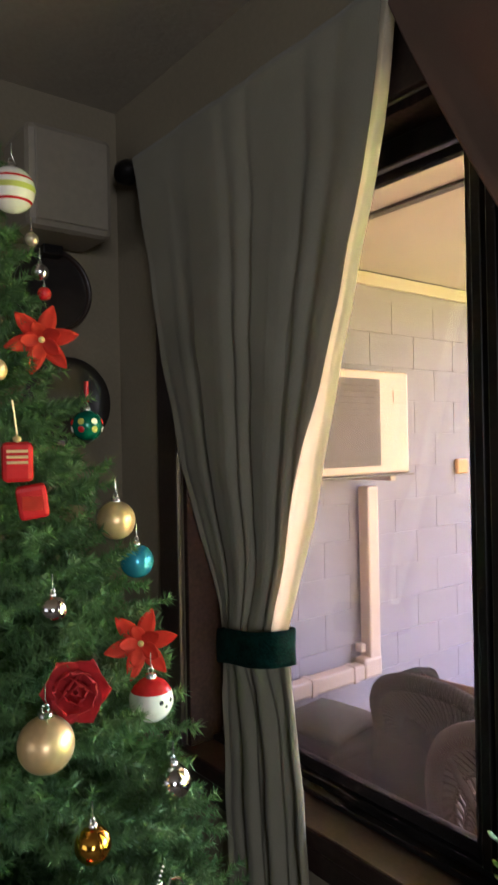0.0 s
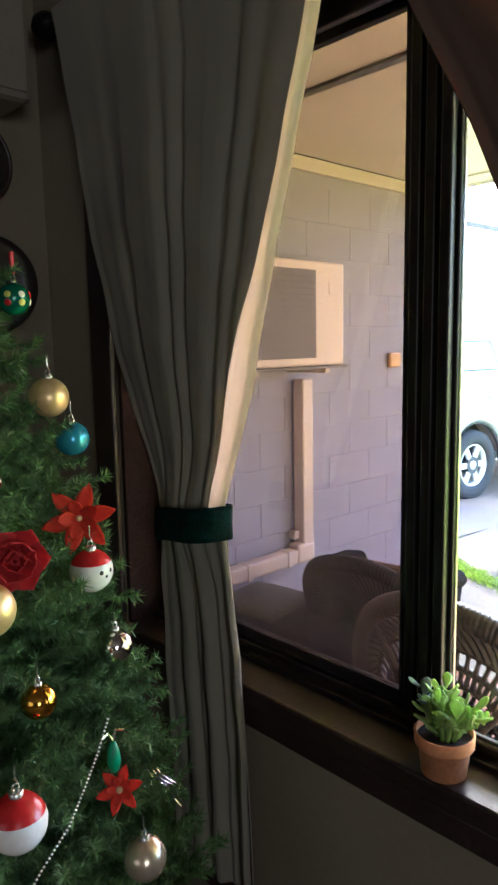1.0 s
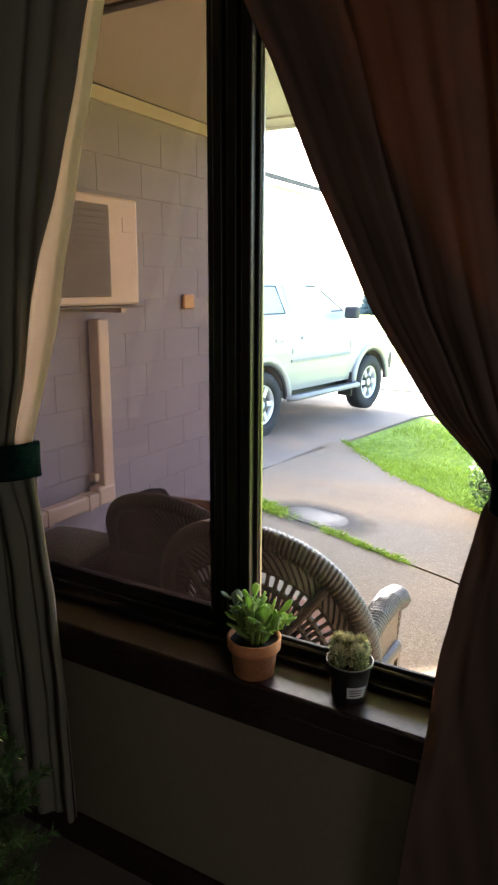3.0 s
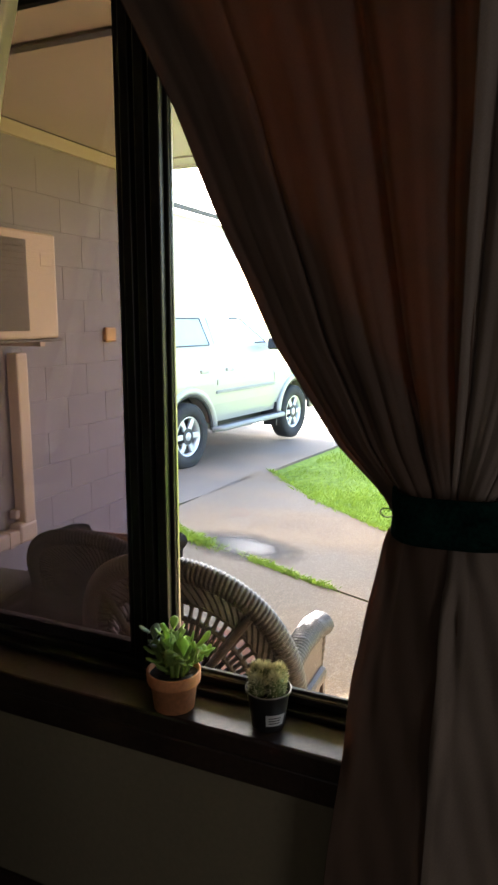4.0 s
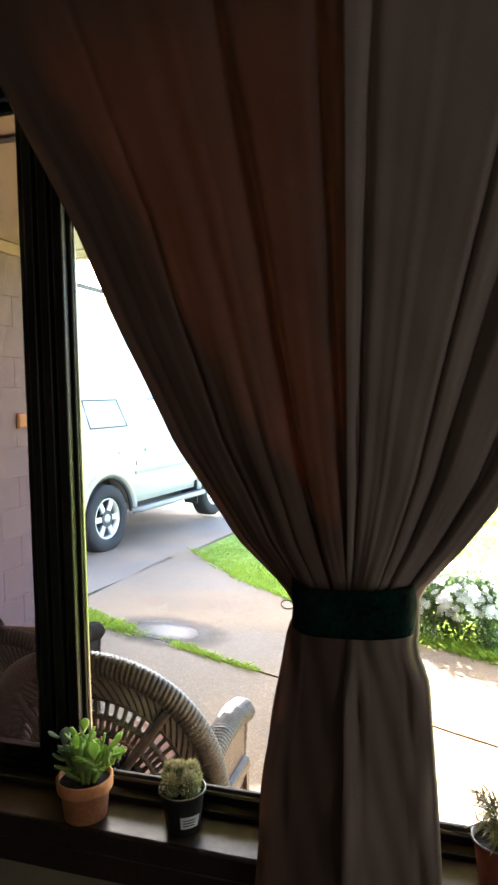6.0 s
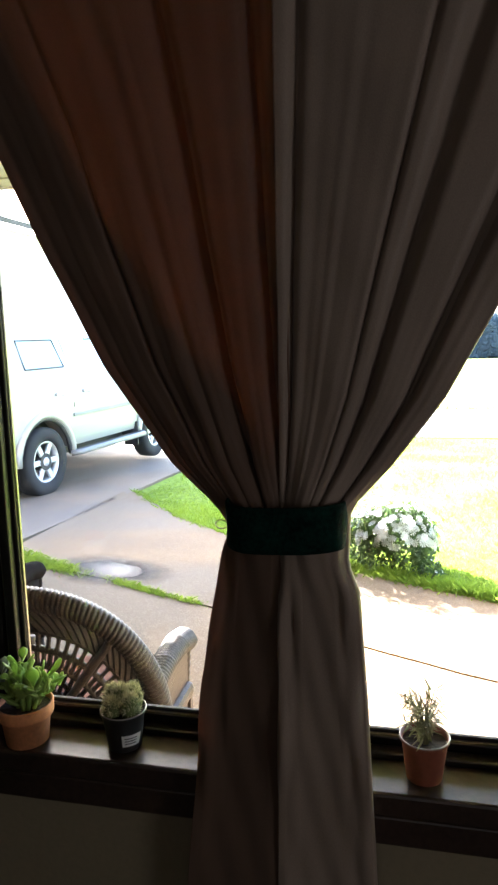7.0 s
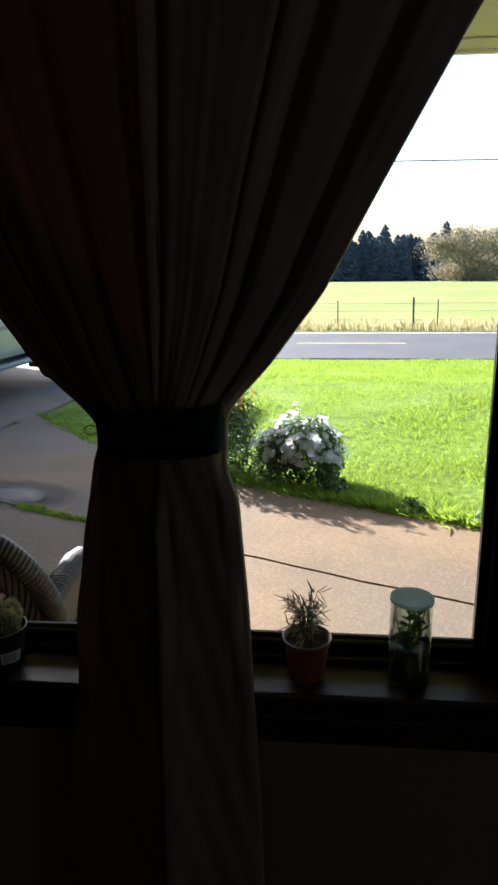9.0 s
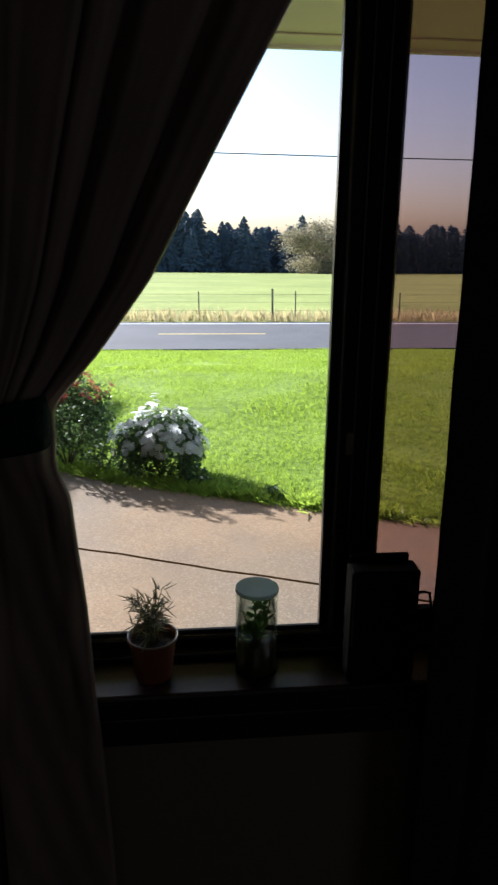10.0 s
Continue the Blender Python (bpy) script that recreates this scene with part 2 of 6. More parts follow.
part("wall_beside_window", bbox(WX, 1.27, ROOM_Y0, Y_R, SILL - 0.045, HEAD), M["wall"], wall)
tagged(obj("wall_north", bbox(ROOM_X0 - 0.1, WX, ROOM_Y1, ROOM_Y1 + 0.12, -0.02, CEIL), M["wall"]), "cream painted side wall behind the tree", "wall", kind="structure")
tagged(obj("wall_south", bbox(ROOM_X0 - 0.1, 1.27, ROOM_Y0 - 0.12, ROOM_Y0, -0.02, CEIL), M["wall"]), "plain cream painted wall", "wall", kind="structure")
tagged(obj("wall_west", bbox(ROOM_X0 - 0.12, ROOM_X0, ROOM_Y0, ROOM_Y1, -0.02, CEIL), M["wall"]), "plain cream painted wall", "wall", kind="structure")
tagged(obj("floor", bbox(ROOM_X0 - 0.1, 1.27, ROOM_Y0 - 0.1, ROOM_Y1 + 0.1, -0.2, 0.0), M["carpet"]), "dark brown carpeted floor", "floor", kind="structure")
tagged(obj("ceiling", bbox(ROOM_X0 - 0.12, 1.27, ROOM_Y0 - 0.12, ROOM_Y1 + 0.12, CEIL, CEIL + 0.1), M["ceiling"]), "cream painted textured ceiling", "ceiling", kind="structure")
tagged(obj("baseboard", bbox(WX - 0.014, WX - 0.001, ROOM_Y0, ROOM_Y1, 0.0, 0.09, 0.003), M["dark_wood"]), "dark wooden baseboard along the window wall", "baseboard", kind="structure")
tagged(obj("trim", bbox(WX - 0.02, WX - 0.002, Y_R - 0.1, Y_L + 0.1, HEAD + 0.002, 2.25, 0.004), M["dark_wood"]), "dark stained wooden head casing over the window", "trim", kind="structure")
tagged(obj("trim", bbox(WX - 0.02, WX - 0.002, Y_L, Y_L + 0.1, SILL, HEAD, 0.004), M["dark_wood"]), "dark stained wooden side casing of the window", "trim", kind="structure")
tagged(obj("trim", bbox(WX - 0.02, WX - 0.002, Y_R - 0.1, Y_R, SILL, HEAD, 0.004), M["dark_wood"]), "dark stained wooden side casing of the window", "trim", kind="structure")
tagged(obj("trim", bbox(WX - 0.018, WX - 0.002, Y_R - 0.12, Y_L + 0.12, SILL - 0.10, SILL - 0.046, 0.004), M["dark_wood"]), "dark stained wooden apron under the sill", "trim", kind="structure")

# ---- the window ----
win = tagged(new("window_1"), "wide bronze-framed window with two fixed panes and two screened sliders", "window", kind="structure")
part("window_sill", bbox(1.028, 1.186, Y_R - 0.12, Y_L + 0.12, SILL - 0.045, SILL, 0.006), M["dark_wood"], win, "dark stained wooden sill")
part("jamb_liner", bbox(WX, 1.26, Y_L - 0.018, Y_L, SILL, HEAD, 0.003), M["jamb"], win)
part("jamb_liner", bbox(WX, 1.26, Y_R, Y_R + 0.018, SILL, HEAD, 0.003), M["jamb"], win)
part("jamb_liner", bbox(WX, 1.26, Y_R + 0.018, Y_L - 0.018, HEAD - 0.02, HEAD, 0.003), M["jamb"], win)


def frame_member(y0, y1, z0, z1, x0=1.155, x1=1.225, bev=0.004, name="window_frame", m="bronze"):
    return part(name, bbox(x0, x1, y0, y1, z0, z1, bev), M[m], win)


frame_member(Y_R + 0.018, Y_L - 0.018, SILL, SILL + 0.03, 1.155, 1.184)          # bottom track
frame_member(Y_R + 0.018, Y_L - 0.018, SILL, SILL + 0.014, 1.125, 1.153, 0.003)
frame_member(Y_R + 0.018, Y_L - 0.018, HEAD - 0.055, HEAD - 0.02)  # head
frame_member(Y_R + 0.018, Y_L - 0.018, HEAD - 0.075, HEAD - 0.02, 1.13, 1.153, 0.004)
Z0, Z1 = SILL + 0.03, HEAD - 0.055
for y0, y1 in ((1.692, 1.808), (0.475, 0.574)):                    # mullions: stepped sections with worn edges
    frame_member(y0, y1, Z0, Z1, 1.165, 1.181, 0.003, "mullion")
    for k in range(3):
        a = y0 + 0.008 + k * (y1 - y0 - 0.016) / 3.1
        frame_member(a, a + 0.022, Z0, Z1, 1.145, 1.164, 0.003, "mullion_rib")
        frame_member(a + 0.0225, a + 0.0245, Z0, Z1, 1.150, 1.1645, 0.0, "weather_strip", "bronze_edge")
    frame_member(y0 - 0.003, y0 - 0.0005, Z0, Z1, 1.1735, 1.179, 0.0, "glazing_bead", "bronze_edge")
    frame_member(y1 + 0.0005, y1 + 0.003, Z0, Z1, 1.166, 1.18, 0.0, "glazing_bead", "bronze")
frame_member(1.09, 1.17, Z0, Z1, 1.16, 1.225, 0.004, "mullion")
frame_member(Y_L - 0.05, Y_L - 0.018, Z0, Z1, 1.16, 1.225, 0.004, "mullion")
frame_member(Y_R + 0.018, Y_R + 0.05, Z0, Z1, 1.16, 1.225, 0.004, "mullion")
for y0, y1 in ((1.17, 1.689), (0.577, 1.09)):
    p = part("pane", bbox(1.1685, 1.1725, y0, y1, Z0 + 0.002, Z1 - 0.002), M["glass"], win, "clear fixed glass pane")
    p.visible_shadow = False
    frame_member(y0, y1, Z0, Z0 + 0.012, 1.158, 1.168, 0.002, "glazing_bead", "rubber")
    frame_member(y0, y1, Z0 + 0.0005, Z0 + 0.005, 1.151, 1.1575, 0.0, "glazing_bead", "bronze_edge")
for y0, y1 in ((1.811, Y_L - 0.05), (Y_R + 0.05, 0.472)):          # sliders with insect screens
    p = part("pane", bbox(GX - 0.008, GX - 0.004, y0, y1, Z0 + 0.03, Z1 - 0.03), M["glass"], win, "sliding glass pane")
    p.visible_shadow = False
    frame_member(y0, y1, Z0 + 0.001, Z0 + 0.03, 1.168, 1.19, 0.003, "sash_rail", "sash")
    frame_member(y0, y1, Z1 - 0.03, Z1 - 0.001, 1.168, 1.19, 0.003, "sash_rail", "sash")
    bm = bmesh.new()
    gap0, gap1 = (0.011, 0.003) if y0 > 1 else (0.0, 0.0)
    q = [bm.verts.new(c) for c in ((1.207, y0 + gap1, Z0), (1.207, y1, Z0), (1.207, y1, Z1), (1.207, y0 + gap1, Z1), (1.207, y0 + gap0, 1.5))]
    bm.faces.new((q[0], q[1], q[2], q[3], q[4]))
    part("insect_screen", bm, M["screen"], win, "dusty brown insect mesh")
part("latch", bbox(1.135, 1.153, 0.535, 0.548, 1.00, 1.04, 0.003), M["bronze_edge"], win, "small worn metal latch")


# ---- curtains ----
def curtain(name, label, material, left, right, folds, seed, depth=0.035, x0=0.975, tie_z=None, top=2.29, bottom=0.10, flare=0.0, back=0.0, low=1.0, lit_edge=None, inner=None, slack=1.0):
    """A cloth panel between two edge curves (z, y), gathered in soft folds; its thickness is real."""
    rng = random.Random(seed)
    ph = [rng.uniform(0, 6.28) for _ in range(6)]
    nu, nv = 180, 120
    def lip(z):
        """How wide the pale strip is that puts daylight into the edge's colour."""
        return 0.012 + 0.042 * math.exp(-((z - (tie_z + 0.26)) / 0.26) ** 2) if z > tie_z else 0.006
    n_c = max(3, int(folds * 0.85))
    creases = [((k + 0.5 + rng.uniform(-0.36, 0.36)) / n_c, rng.uniform(0.012, 0.034), rng.uniform(0.25, 1.15)) for k in range(n_c)]
    verts, faces = [], []
    for j in range(nv + 1):
        z = top + (bottom - top) * j / nv
        ya, yb = lerp_curve(left, z), lerp_curve(right, z)
        w = abs(ya - yb)
        squeeze = min(1.0, 0.55 / max(w, 0.05)) ** 0.4
        near = math.exp(-((z - tie_z) / 0.10) ** 2) if tie_z else 0.0
        many = folds * (low if tie_z and z < tie_z else 1.0)
        below = bool(tie_z) and z < tie_z
        for i in range(nu + 1):
            u = i / nu
            if lit_edge:
                share = min(0.4, lip(z) / max(w, 0.05))
                u = (1 - share) * i / (nu - 12) if i <= nu - 12 else 1 - share * (nu - i) / 12
            uu = u + 0.016 * math.sin(6.28 * u * 2.3 + ph[0] + 0.9 * z) + 0.008 * math.sin(17 * u + ph[1] - 1.3 * z)
            f = (0.9 if below else 0.6) * noise.noise((uu * many * 0.8, z * 0.15, seed * 3.7)) + (0.0 if below else 0.06) * noise.noise((uu * many * 4.5, z * 0.5, seed))
            for at_, wd, st in creases:
                f -= st * (slack if below else 1.0) * math.exp(-((u + 0.006 * math.sin(3 * z + 40 * at_) - at_) / (wd * (1.8 if below else 1.0))) ** 2)
            amp = depth * squeeze * (1 - 0.55 * near) * (0.18 + 0.82 * min(1, max(0, top - 0.06 - z) * 2.2)) * min(1.0, 14 * min(u, 1 - u) + 0.05)
            wr = 0.0025 * math.sin(23 * z + 9 * u + ph[5]) * math.sin(11 * u + 7 * z)
            if below and slack < 1:        # the gathered cloth is crumpled along its outer edge
                wr += 0.036 * noise.noise((u * 5 + 3 * z, z * 7 - u * 4, seed)) * max(0.0, abs(u - 0.5) * 2.2 - 0.45) * math.exp(-((z - tie_z + 0.22) / 0.32) ** 2)
            edge = min(u, 1 - u)
            y = ya + (yb - ya) * u + 0.005 * min(1.0, w / 0.8) ** 1.5 * math.cos(6.28 * folds * uu + ph[3]) * min(1, edge * 12)
            hem = 0.012 * math.sin(5 * u + ph[1]) if j == nv else 0.0
            verts.append((x0 - amp * f + wr - 0.03 * near * math.sin(math.pi * u) + flare * max(0.0, 1 - z) * 0.04, y, z + hem))
    cols = nu
    if back:                       # the far edge turns back towards the window
        wide, rows_ = nu + 1, []
        for j in range(nv + 1):
            row = verts[j * wide:(j + 1) * wide]
            x, y, z = row[-1]
            pull = min(1.0, abs(z - (tie_z or -9)) * 3.0 + 0.15) * (1.0 if z > (tie_z or -9) else 0.55)
            rows_ += row + [(x + back * pull * (1 - math.cos(1.2 * k)) * 0.6 + 0.004 * k, y - 0.006 * math.sin(1.2 * k) + 0.003 * k, z) for k in (1, 2, 3)]
        verts, nu = rows_, nu + 3
    for j in range(nv):
        for i in range(nu):
            a = j * (nu + 1) + i
            faces.append((a, a + 1, a + nu + 2, a + nu + 1))
    if inner:                      # the leading hem is turned in, and the gathered cloth lies double
        wide, base = nu + 1, len(verts)
        m_ = 30
        for j in range(nv + 1):
            z = top + (bottom - top) * j / nv
            share = lerp_curve(inner, z)
            for i in range(m_ + 1):
                k = share * (nu - 8) * i / m_
                a = verts[j * wide + 3 + min(int(k), nu - 8)]
                verts.append((x0 + 0.026 + 0.010 * math.sin(9 * i / m_ + 2 * z), a[1], z + 0.004))
        for j in range(nv):
            for i in range(m_):
                a = base + j * (m_ + 1) + i
                faces.append((a, a + 1, a + m_ + 2, a + m_ + 1))
    me = bpy.data.meshes.new(name)
    me.from_pydata(verts, [], faces)
    me.materials.append(material)
    if lit_edge:                     # a pale strip puts the daylight through this edge into the cloth's colour
        me.materials.append(lit_edge)
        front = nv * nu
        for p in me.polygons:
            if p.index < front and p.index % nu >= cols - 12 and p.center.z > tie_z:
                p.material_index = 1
    for p in me.polygons:
        p.use_smooth = True
    o = new(name, me)
    s = o.modifiers.new("thickness", "SOLIDIFY")
    s.thickness = 0.0025
    return tagged(o, label, "curtain", "curtains along the window")


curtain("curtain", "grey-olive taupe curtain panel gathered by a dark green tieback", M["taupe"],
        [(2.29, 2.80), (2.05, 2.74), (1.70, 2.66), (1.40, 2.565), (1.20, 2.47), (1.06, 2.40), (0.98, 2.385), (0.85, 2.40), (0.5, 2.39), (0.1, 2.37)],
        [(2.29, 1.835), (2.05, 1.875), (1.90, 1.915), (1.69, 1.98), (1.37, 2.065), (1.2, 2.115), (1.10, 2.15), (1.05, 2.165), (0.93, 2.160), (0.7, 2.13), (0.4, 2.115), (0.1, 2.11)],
        7.6, 3, 0.022, 0.990, 1.0, back=0.014, low=0.62, lit_edge=M["lit_edge"], inner=[(2.29, 0.86), (1.3, 0.82), (1.15, 0.9), (1.0, 1.0)])
curtain("curtain", "brown curtain panel glowing reddish in daylight, tied back", M["brown"],
        [(2.29, 1.86), (2.15, 1.80), (1.90, 1.675), (1.73, 1.58), (1.53, 1.49), (1.352, 1.40), (1.2, 1.295), (1.13, 1.22), (1.09, 1.195), (1.06, 1.212), (0.82, 1.257), (0.62, 1.275), (0.44, 1.296), (0.1, 1.32)],
        [(2.29, 1.105), (1.1, 1.095), (0.1, 1.09)],
        6.6, 7, 0.026, 0.990, 1.10, low=0.26, inner=[(2.29, 0.08), (1.9, 0.16), (1.6, 0.28), (1.40, 0.46), (1.25, 0.72), (1.15, 1.0)], slack=0.0)
curtain("curtain", "grey taupe curtain panel tied together with the brown one", M["taupe2"],
        [(2.29, 1.113), (1.5, 1.113), (1.13, 1.113), (0.9, 1.120), (0.5, 1.128), (0.1, 1.135)],
        [(2.29, 0.37), (2.0, 0.50), (1.67, 0.670), (1.51, 0.758), (1.3, 0.871), (1.2, 0.945), (1.13, 1.008), (1.04, 1.012), (0.99, 0.994), (0.69, 0.976), (0.47, 0.965), (0.1, 0.955)],
        5.2, 11, 0.026, 0.982, 1.10, back=0.03, low=0.26, inner=[(2.29, 1.0), (1.0, 1.0)], slack=0.0)
curtain("curtain", "taupe curtain panel, dimmed in its colour, hanging straight at the end of the window", M["dimmed_cloth"],
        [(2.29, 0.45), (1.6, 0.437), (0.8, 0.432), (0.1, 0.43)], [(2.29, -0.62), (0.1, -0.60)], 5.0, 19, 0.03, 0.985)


def band(name, label, yc, w, z0, z1, xc, d, seed, tilt=0.0):
    """A cloth band round a gathered curtain."""
    bm = bmesh.new()
    n, rows = 40, 8
    rng = random.Random(seed)
    ph = rng.uniform(0, 6)
    ring = []
    for j in range(rows + 1):
        z = z0 + (z1 - z0) * j / rows
        r = []
        for k in range(n):
            a = 6.28318 * k / n
            c, s = math.cos(a), math.sin(a)
            k1 = 1 + 0.012 * math.sin(5 * a + ph + j * 0.7) - 0.02 * abs(j / rows - 0.5)
            r.append(bm.verts.new((xc + d * math.copysign(abs(c) ** 0.7, c) * k1, yc + w * math.copysign(abs(s) ** 0.6, s) * k1, z + 0.003 * math.sin(a * 2 + ph) - tilt * w * s)))
        ring.append(r)
    for r, s in zip(ring, ring[1:]):
        for k in range(n):
            bm.faces.new((r[k], r[(k + 1) % n], s[(k + 1) % n], s[k]))
    t = thing(name, (xc, yc, (z0 + z1) / 2), label, "tieback", "curtain tiebacks")
    back = Matrix.Translation((-xc, -yc, -(z0 + z1) / 2))
    edges = [[v.co.copy() for v in ring[j]] + [ring[j][0].co.copy()] for j in (0, rows)]
    o = part("cloth_band", move(bm, back), M["green_band"], t, smooth=True)
    m = o.modifiers.new("thickness", "SOLIDIFY")
    m.thickness, m.offset = 0.003, 1
    for e in edges:
        part("stitched_edge", move(tube(bmesh.new(), e, 0.0028, 6, False), back), M["green_band"], t, smooth=True)
    return t


band("curtain_tieback", "dark green patterned cloth tieback round the taupe curtain", 2.262, 0.112, 0.962, 1.036, 0.985, 0.050, 1, 0.16)
band("curtain_tieback", "dark green cloth tieback round the two middle curtains", 1.104, 0.092, 1.074, 1.142, 0.978, 0.052, 2)

rod = thing("curtain_rod", (1.006, 1.1, 2.275), "black metal curtain rod with round finials over the window", "curtain rod")
part("rod", tube(bmesh.new(), [(0, -1.75, 0), (0, 1.72, 0)], 0.010, 12), M["black_metal"], rod)
for s in (-1, 1):
    fin = lathe([(0.0, 0), (0.012, 0.0), (0.012, 0.02), (0.020, 0.028), (0.034, 0.05), (0.038, 0.075), (0.028, 0.10), (0.0, 0.115)], 16)
    part("finial", move(fin, pose(0, s * 1.70, 0, -90 * s, 0, 0)), M["black_metal"], rod, smooth=True)
    part("bracket", bbox(0.0, 0.042, s * 1.68 - 0.01, s * 1.68 + 0.01, -0.02, 0.02, 0.003), M["black_metal"], rod)


# ---- outside: ground, paving, road ----
PROFILE = [(-60, -0.33), (4.6, -0.33), (7.2, -0.40), (9.7, -0.45), (17.5, -1.32), (24.0, -1.32), (26.0, -1.37), (300, -11.0), (2500, -11.0)]


def gz(x):
    for (a, za), (b, zb) in zip(PROFILE, PROFILE[1:]):
        if x <= b:
            return za + (zb - za) * (x - a) / (b - a)
    return PROFILE[-1][1]


LAWN_EDGE = [(2.9, -3.2), (3.7, -1.0), (4.1, -0.06), (4.735, 1.3), (5.4, 2.18), (6.12, 3.0), (7.34, 3.98)]


def edge_x(y):
    for (xa, ya), (xb, yb) in zip(LAWN_EDGE, LAWN_EDGE[1:]):
        if y <= yb:
            return xa + (xb - xa) * (y - ya) / (yb - ya)
    return LAWN_EDGE[-1][0]


def joint_x(y):
    return 3.12 + 0.42 * (y - 0.16)


def drive_y(x):
    return 4.10 - 0.085 * (x - 5.5)


xs = [-60, -20, 0, 2, 3.5, 4.6, 5.5, 6.4, 7.2, 8, 9.7, 11, 13, 15, 17.5, 20, 24, 26, 34, 50, 80, 130, 200, 300, 500, 1000, 2500]
ys = [-1500, -600, -250, -120, -60, -30, -15, -8, -4, -2, 0, 2, 4, 8, 15, 30, 60, 120, 250, 600, 1500]
me = bpy.data.meshes.new("ground")
me.from_pydata([(x, y, gz(x)) for x in xs for y in ys], [], [(i * len(ys) + j, (i + 1) * len(ys) + j, (i + 1) * len(ys) + j + 1, i * len(ys) + j + 1) for i in range(len(xs) - 1) for j in range(len(ys) - 1)])
me.materials.append(M["soil"])
me.materials.append(M["pasture"])
for p in me.polygons:
    p.material_index = 1 if p.center.x > 24.5 else 0
tagged(new("ground", me), "bright green mown lawn and pasture sloping gently away", "ground", kind="structure")


def patch(name, f, ns, nt, material, thick=0.09):
    """A slab whose top follows f(s, t) -> (x, y), lying on the ground, with closed sides."""
    bm = bmesh.new()
    top = [[None] * (nt + 1) for _ in range(ns + 1)]
    low = [[None] * (nt + 1) for _ in range(ns + 1)]
    for i in range(ns + 1):
        for j in range(nt + 1):
            x, y = f(i / ns, j / nt)
            top[i][j] = bm.verts.new((x, y, gz(x) + 0.03))
            low[i][j] = bm.verts.new((x, y, gz(x) + 0.03 - thick))
    for i in range(ns):
        for j in range(nt):
            bm.faces.new((top[i][j], top[i + 1][j], top[i + 1][j + 1], top[i][j + 1]))
    for i in range(ns):
        bm.faces.new((top[i][0], low[i][0], low[i + 1][0], top[i + 1][0]))
        bm.faces.new((top[i][nt], top[i + 1][nt], low[i + 1][nt], low[i][nt]))
    for j in range(nt):
        bm.faces.new((top[0][j], top[0][j + 1], low[0][j + 1], low[0][j]))
        bm.faces.new((top[ns][j], low[ns][j], low[ns][j + 1], top[ns][j + 1]))
    bmesh.ops.recalc_face_normals(bm, faces=bm.faces)
    return obj(name, bm, material)


wob = lambda y: 0.006 * math.sin(7 * y) + 0.004 * math.sin(17 * y + 1)
pav = tagged(new("pavement"), "weathered exposed-aggregate concrete patio and path", "pavement", kind="structure")
yy = lambda t: -3.2 + 7.28 * t
for nm, f in (("paving_slab", lambda s, t: (1.27 + (joint_x(yy(t)) + wob(yy(t)) - 0.012 - 1.27) * s, yy(t))),
              ("paving_slab", lambda s, t: (joint_x(yy(t)) + wob(yy(t)) + 0.012 + (edge_x(yy(t)) - joint_x(yy(t)) - 0.009) * s, yy(t)))):
    o = patch(nm, f, 6, 40, M["concrete"])
    o.parent = pav
o = patch("driveway_slab", lambda s, t: (1.28 + 16.2 * s, drive_y(1.28 + 16.2 * s) + 0.012 + (11.0 - drive_y(1.28 + 16.2 * s)) * t), 40, 8, M["concrete_grey"])
o.parent = pav
road = tagged(new("road"), "two-lane asphalt country road with painted lines", "road", kind="structure")
bm = bmesh.new()
box(bm, 17.75, 23.95, -200, 200, -1.36, -1.29)
part("carriageway", bm, M["asphalt"], road)
M["line_white"] = mat("white_road_paint", (0.7, 0.7, 0.68), 0.7, 0, 0.1, 3, 0, 30)
M["line_yellow"] = mat("yellow_road_paint", (0.62, 0.46, 0.10), 0.7, 0, 0.1, 3, 0, 30)
part("edge_line", bbox(23.35, 23.5, -200, 200, -1.29, -1.286), M["line_white"], road)
part("centre_line", bbox(20.7, 20.82, -1.75, 1.45, -1.29, -1.286), M["line_yellow"], road)
for k in range(-6, 7):
    if k:
        part("centre_line", bbox(20.7, 20.82, -1.75 + 12 * k, 1.45 + 12 * k, -1.29, -1.286), M["line_yellow"], road)

# water standing on the driveway edge
M["water"] = mat("puddle_water", (0.05, 0.055, 0.065), 0.25, 0, 0.1, 4, 0.0002, 20, 0.16)
M["wet"] = mat("wet_concrete", (0.080, 0.070, 0.060), 0.75, 0, 0.15, 4, 0.001, 50, 0.2)


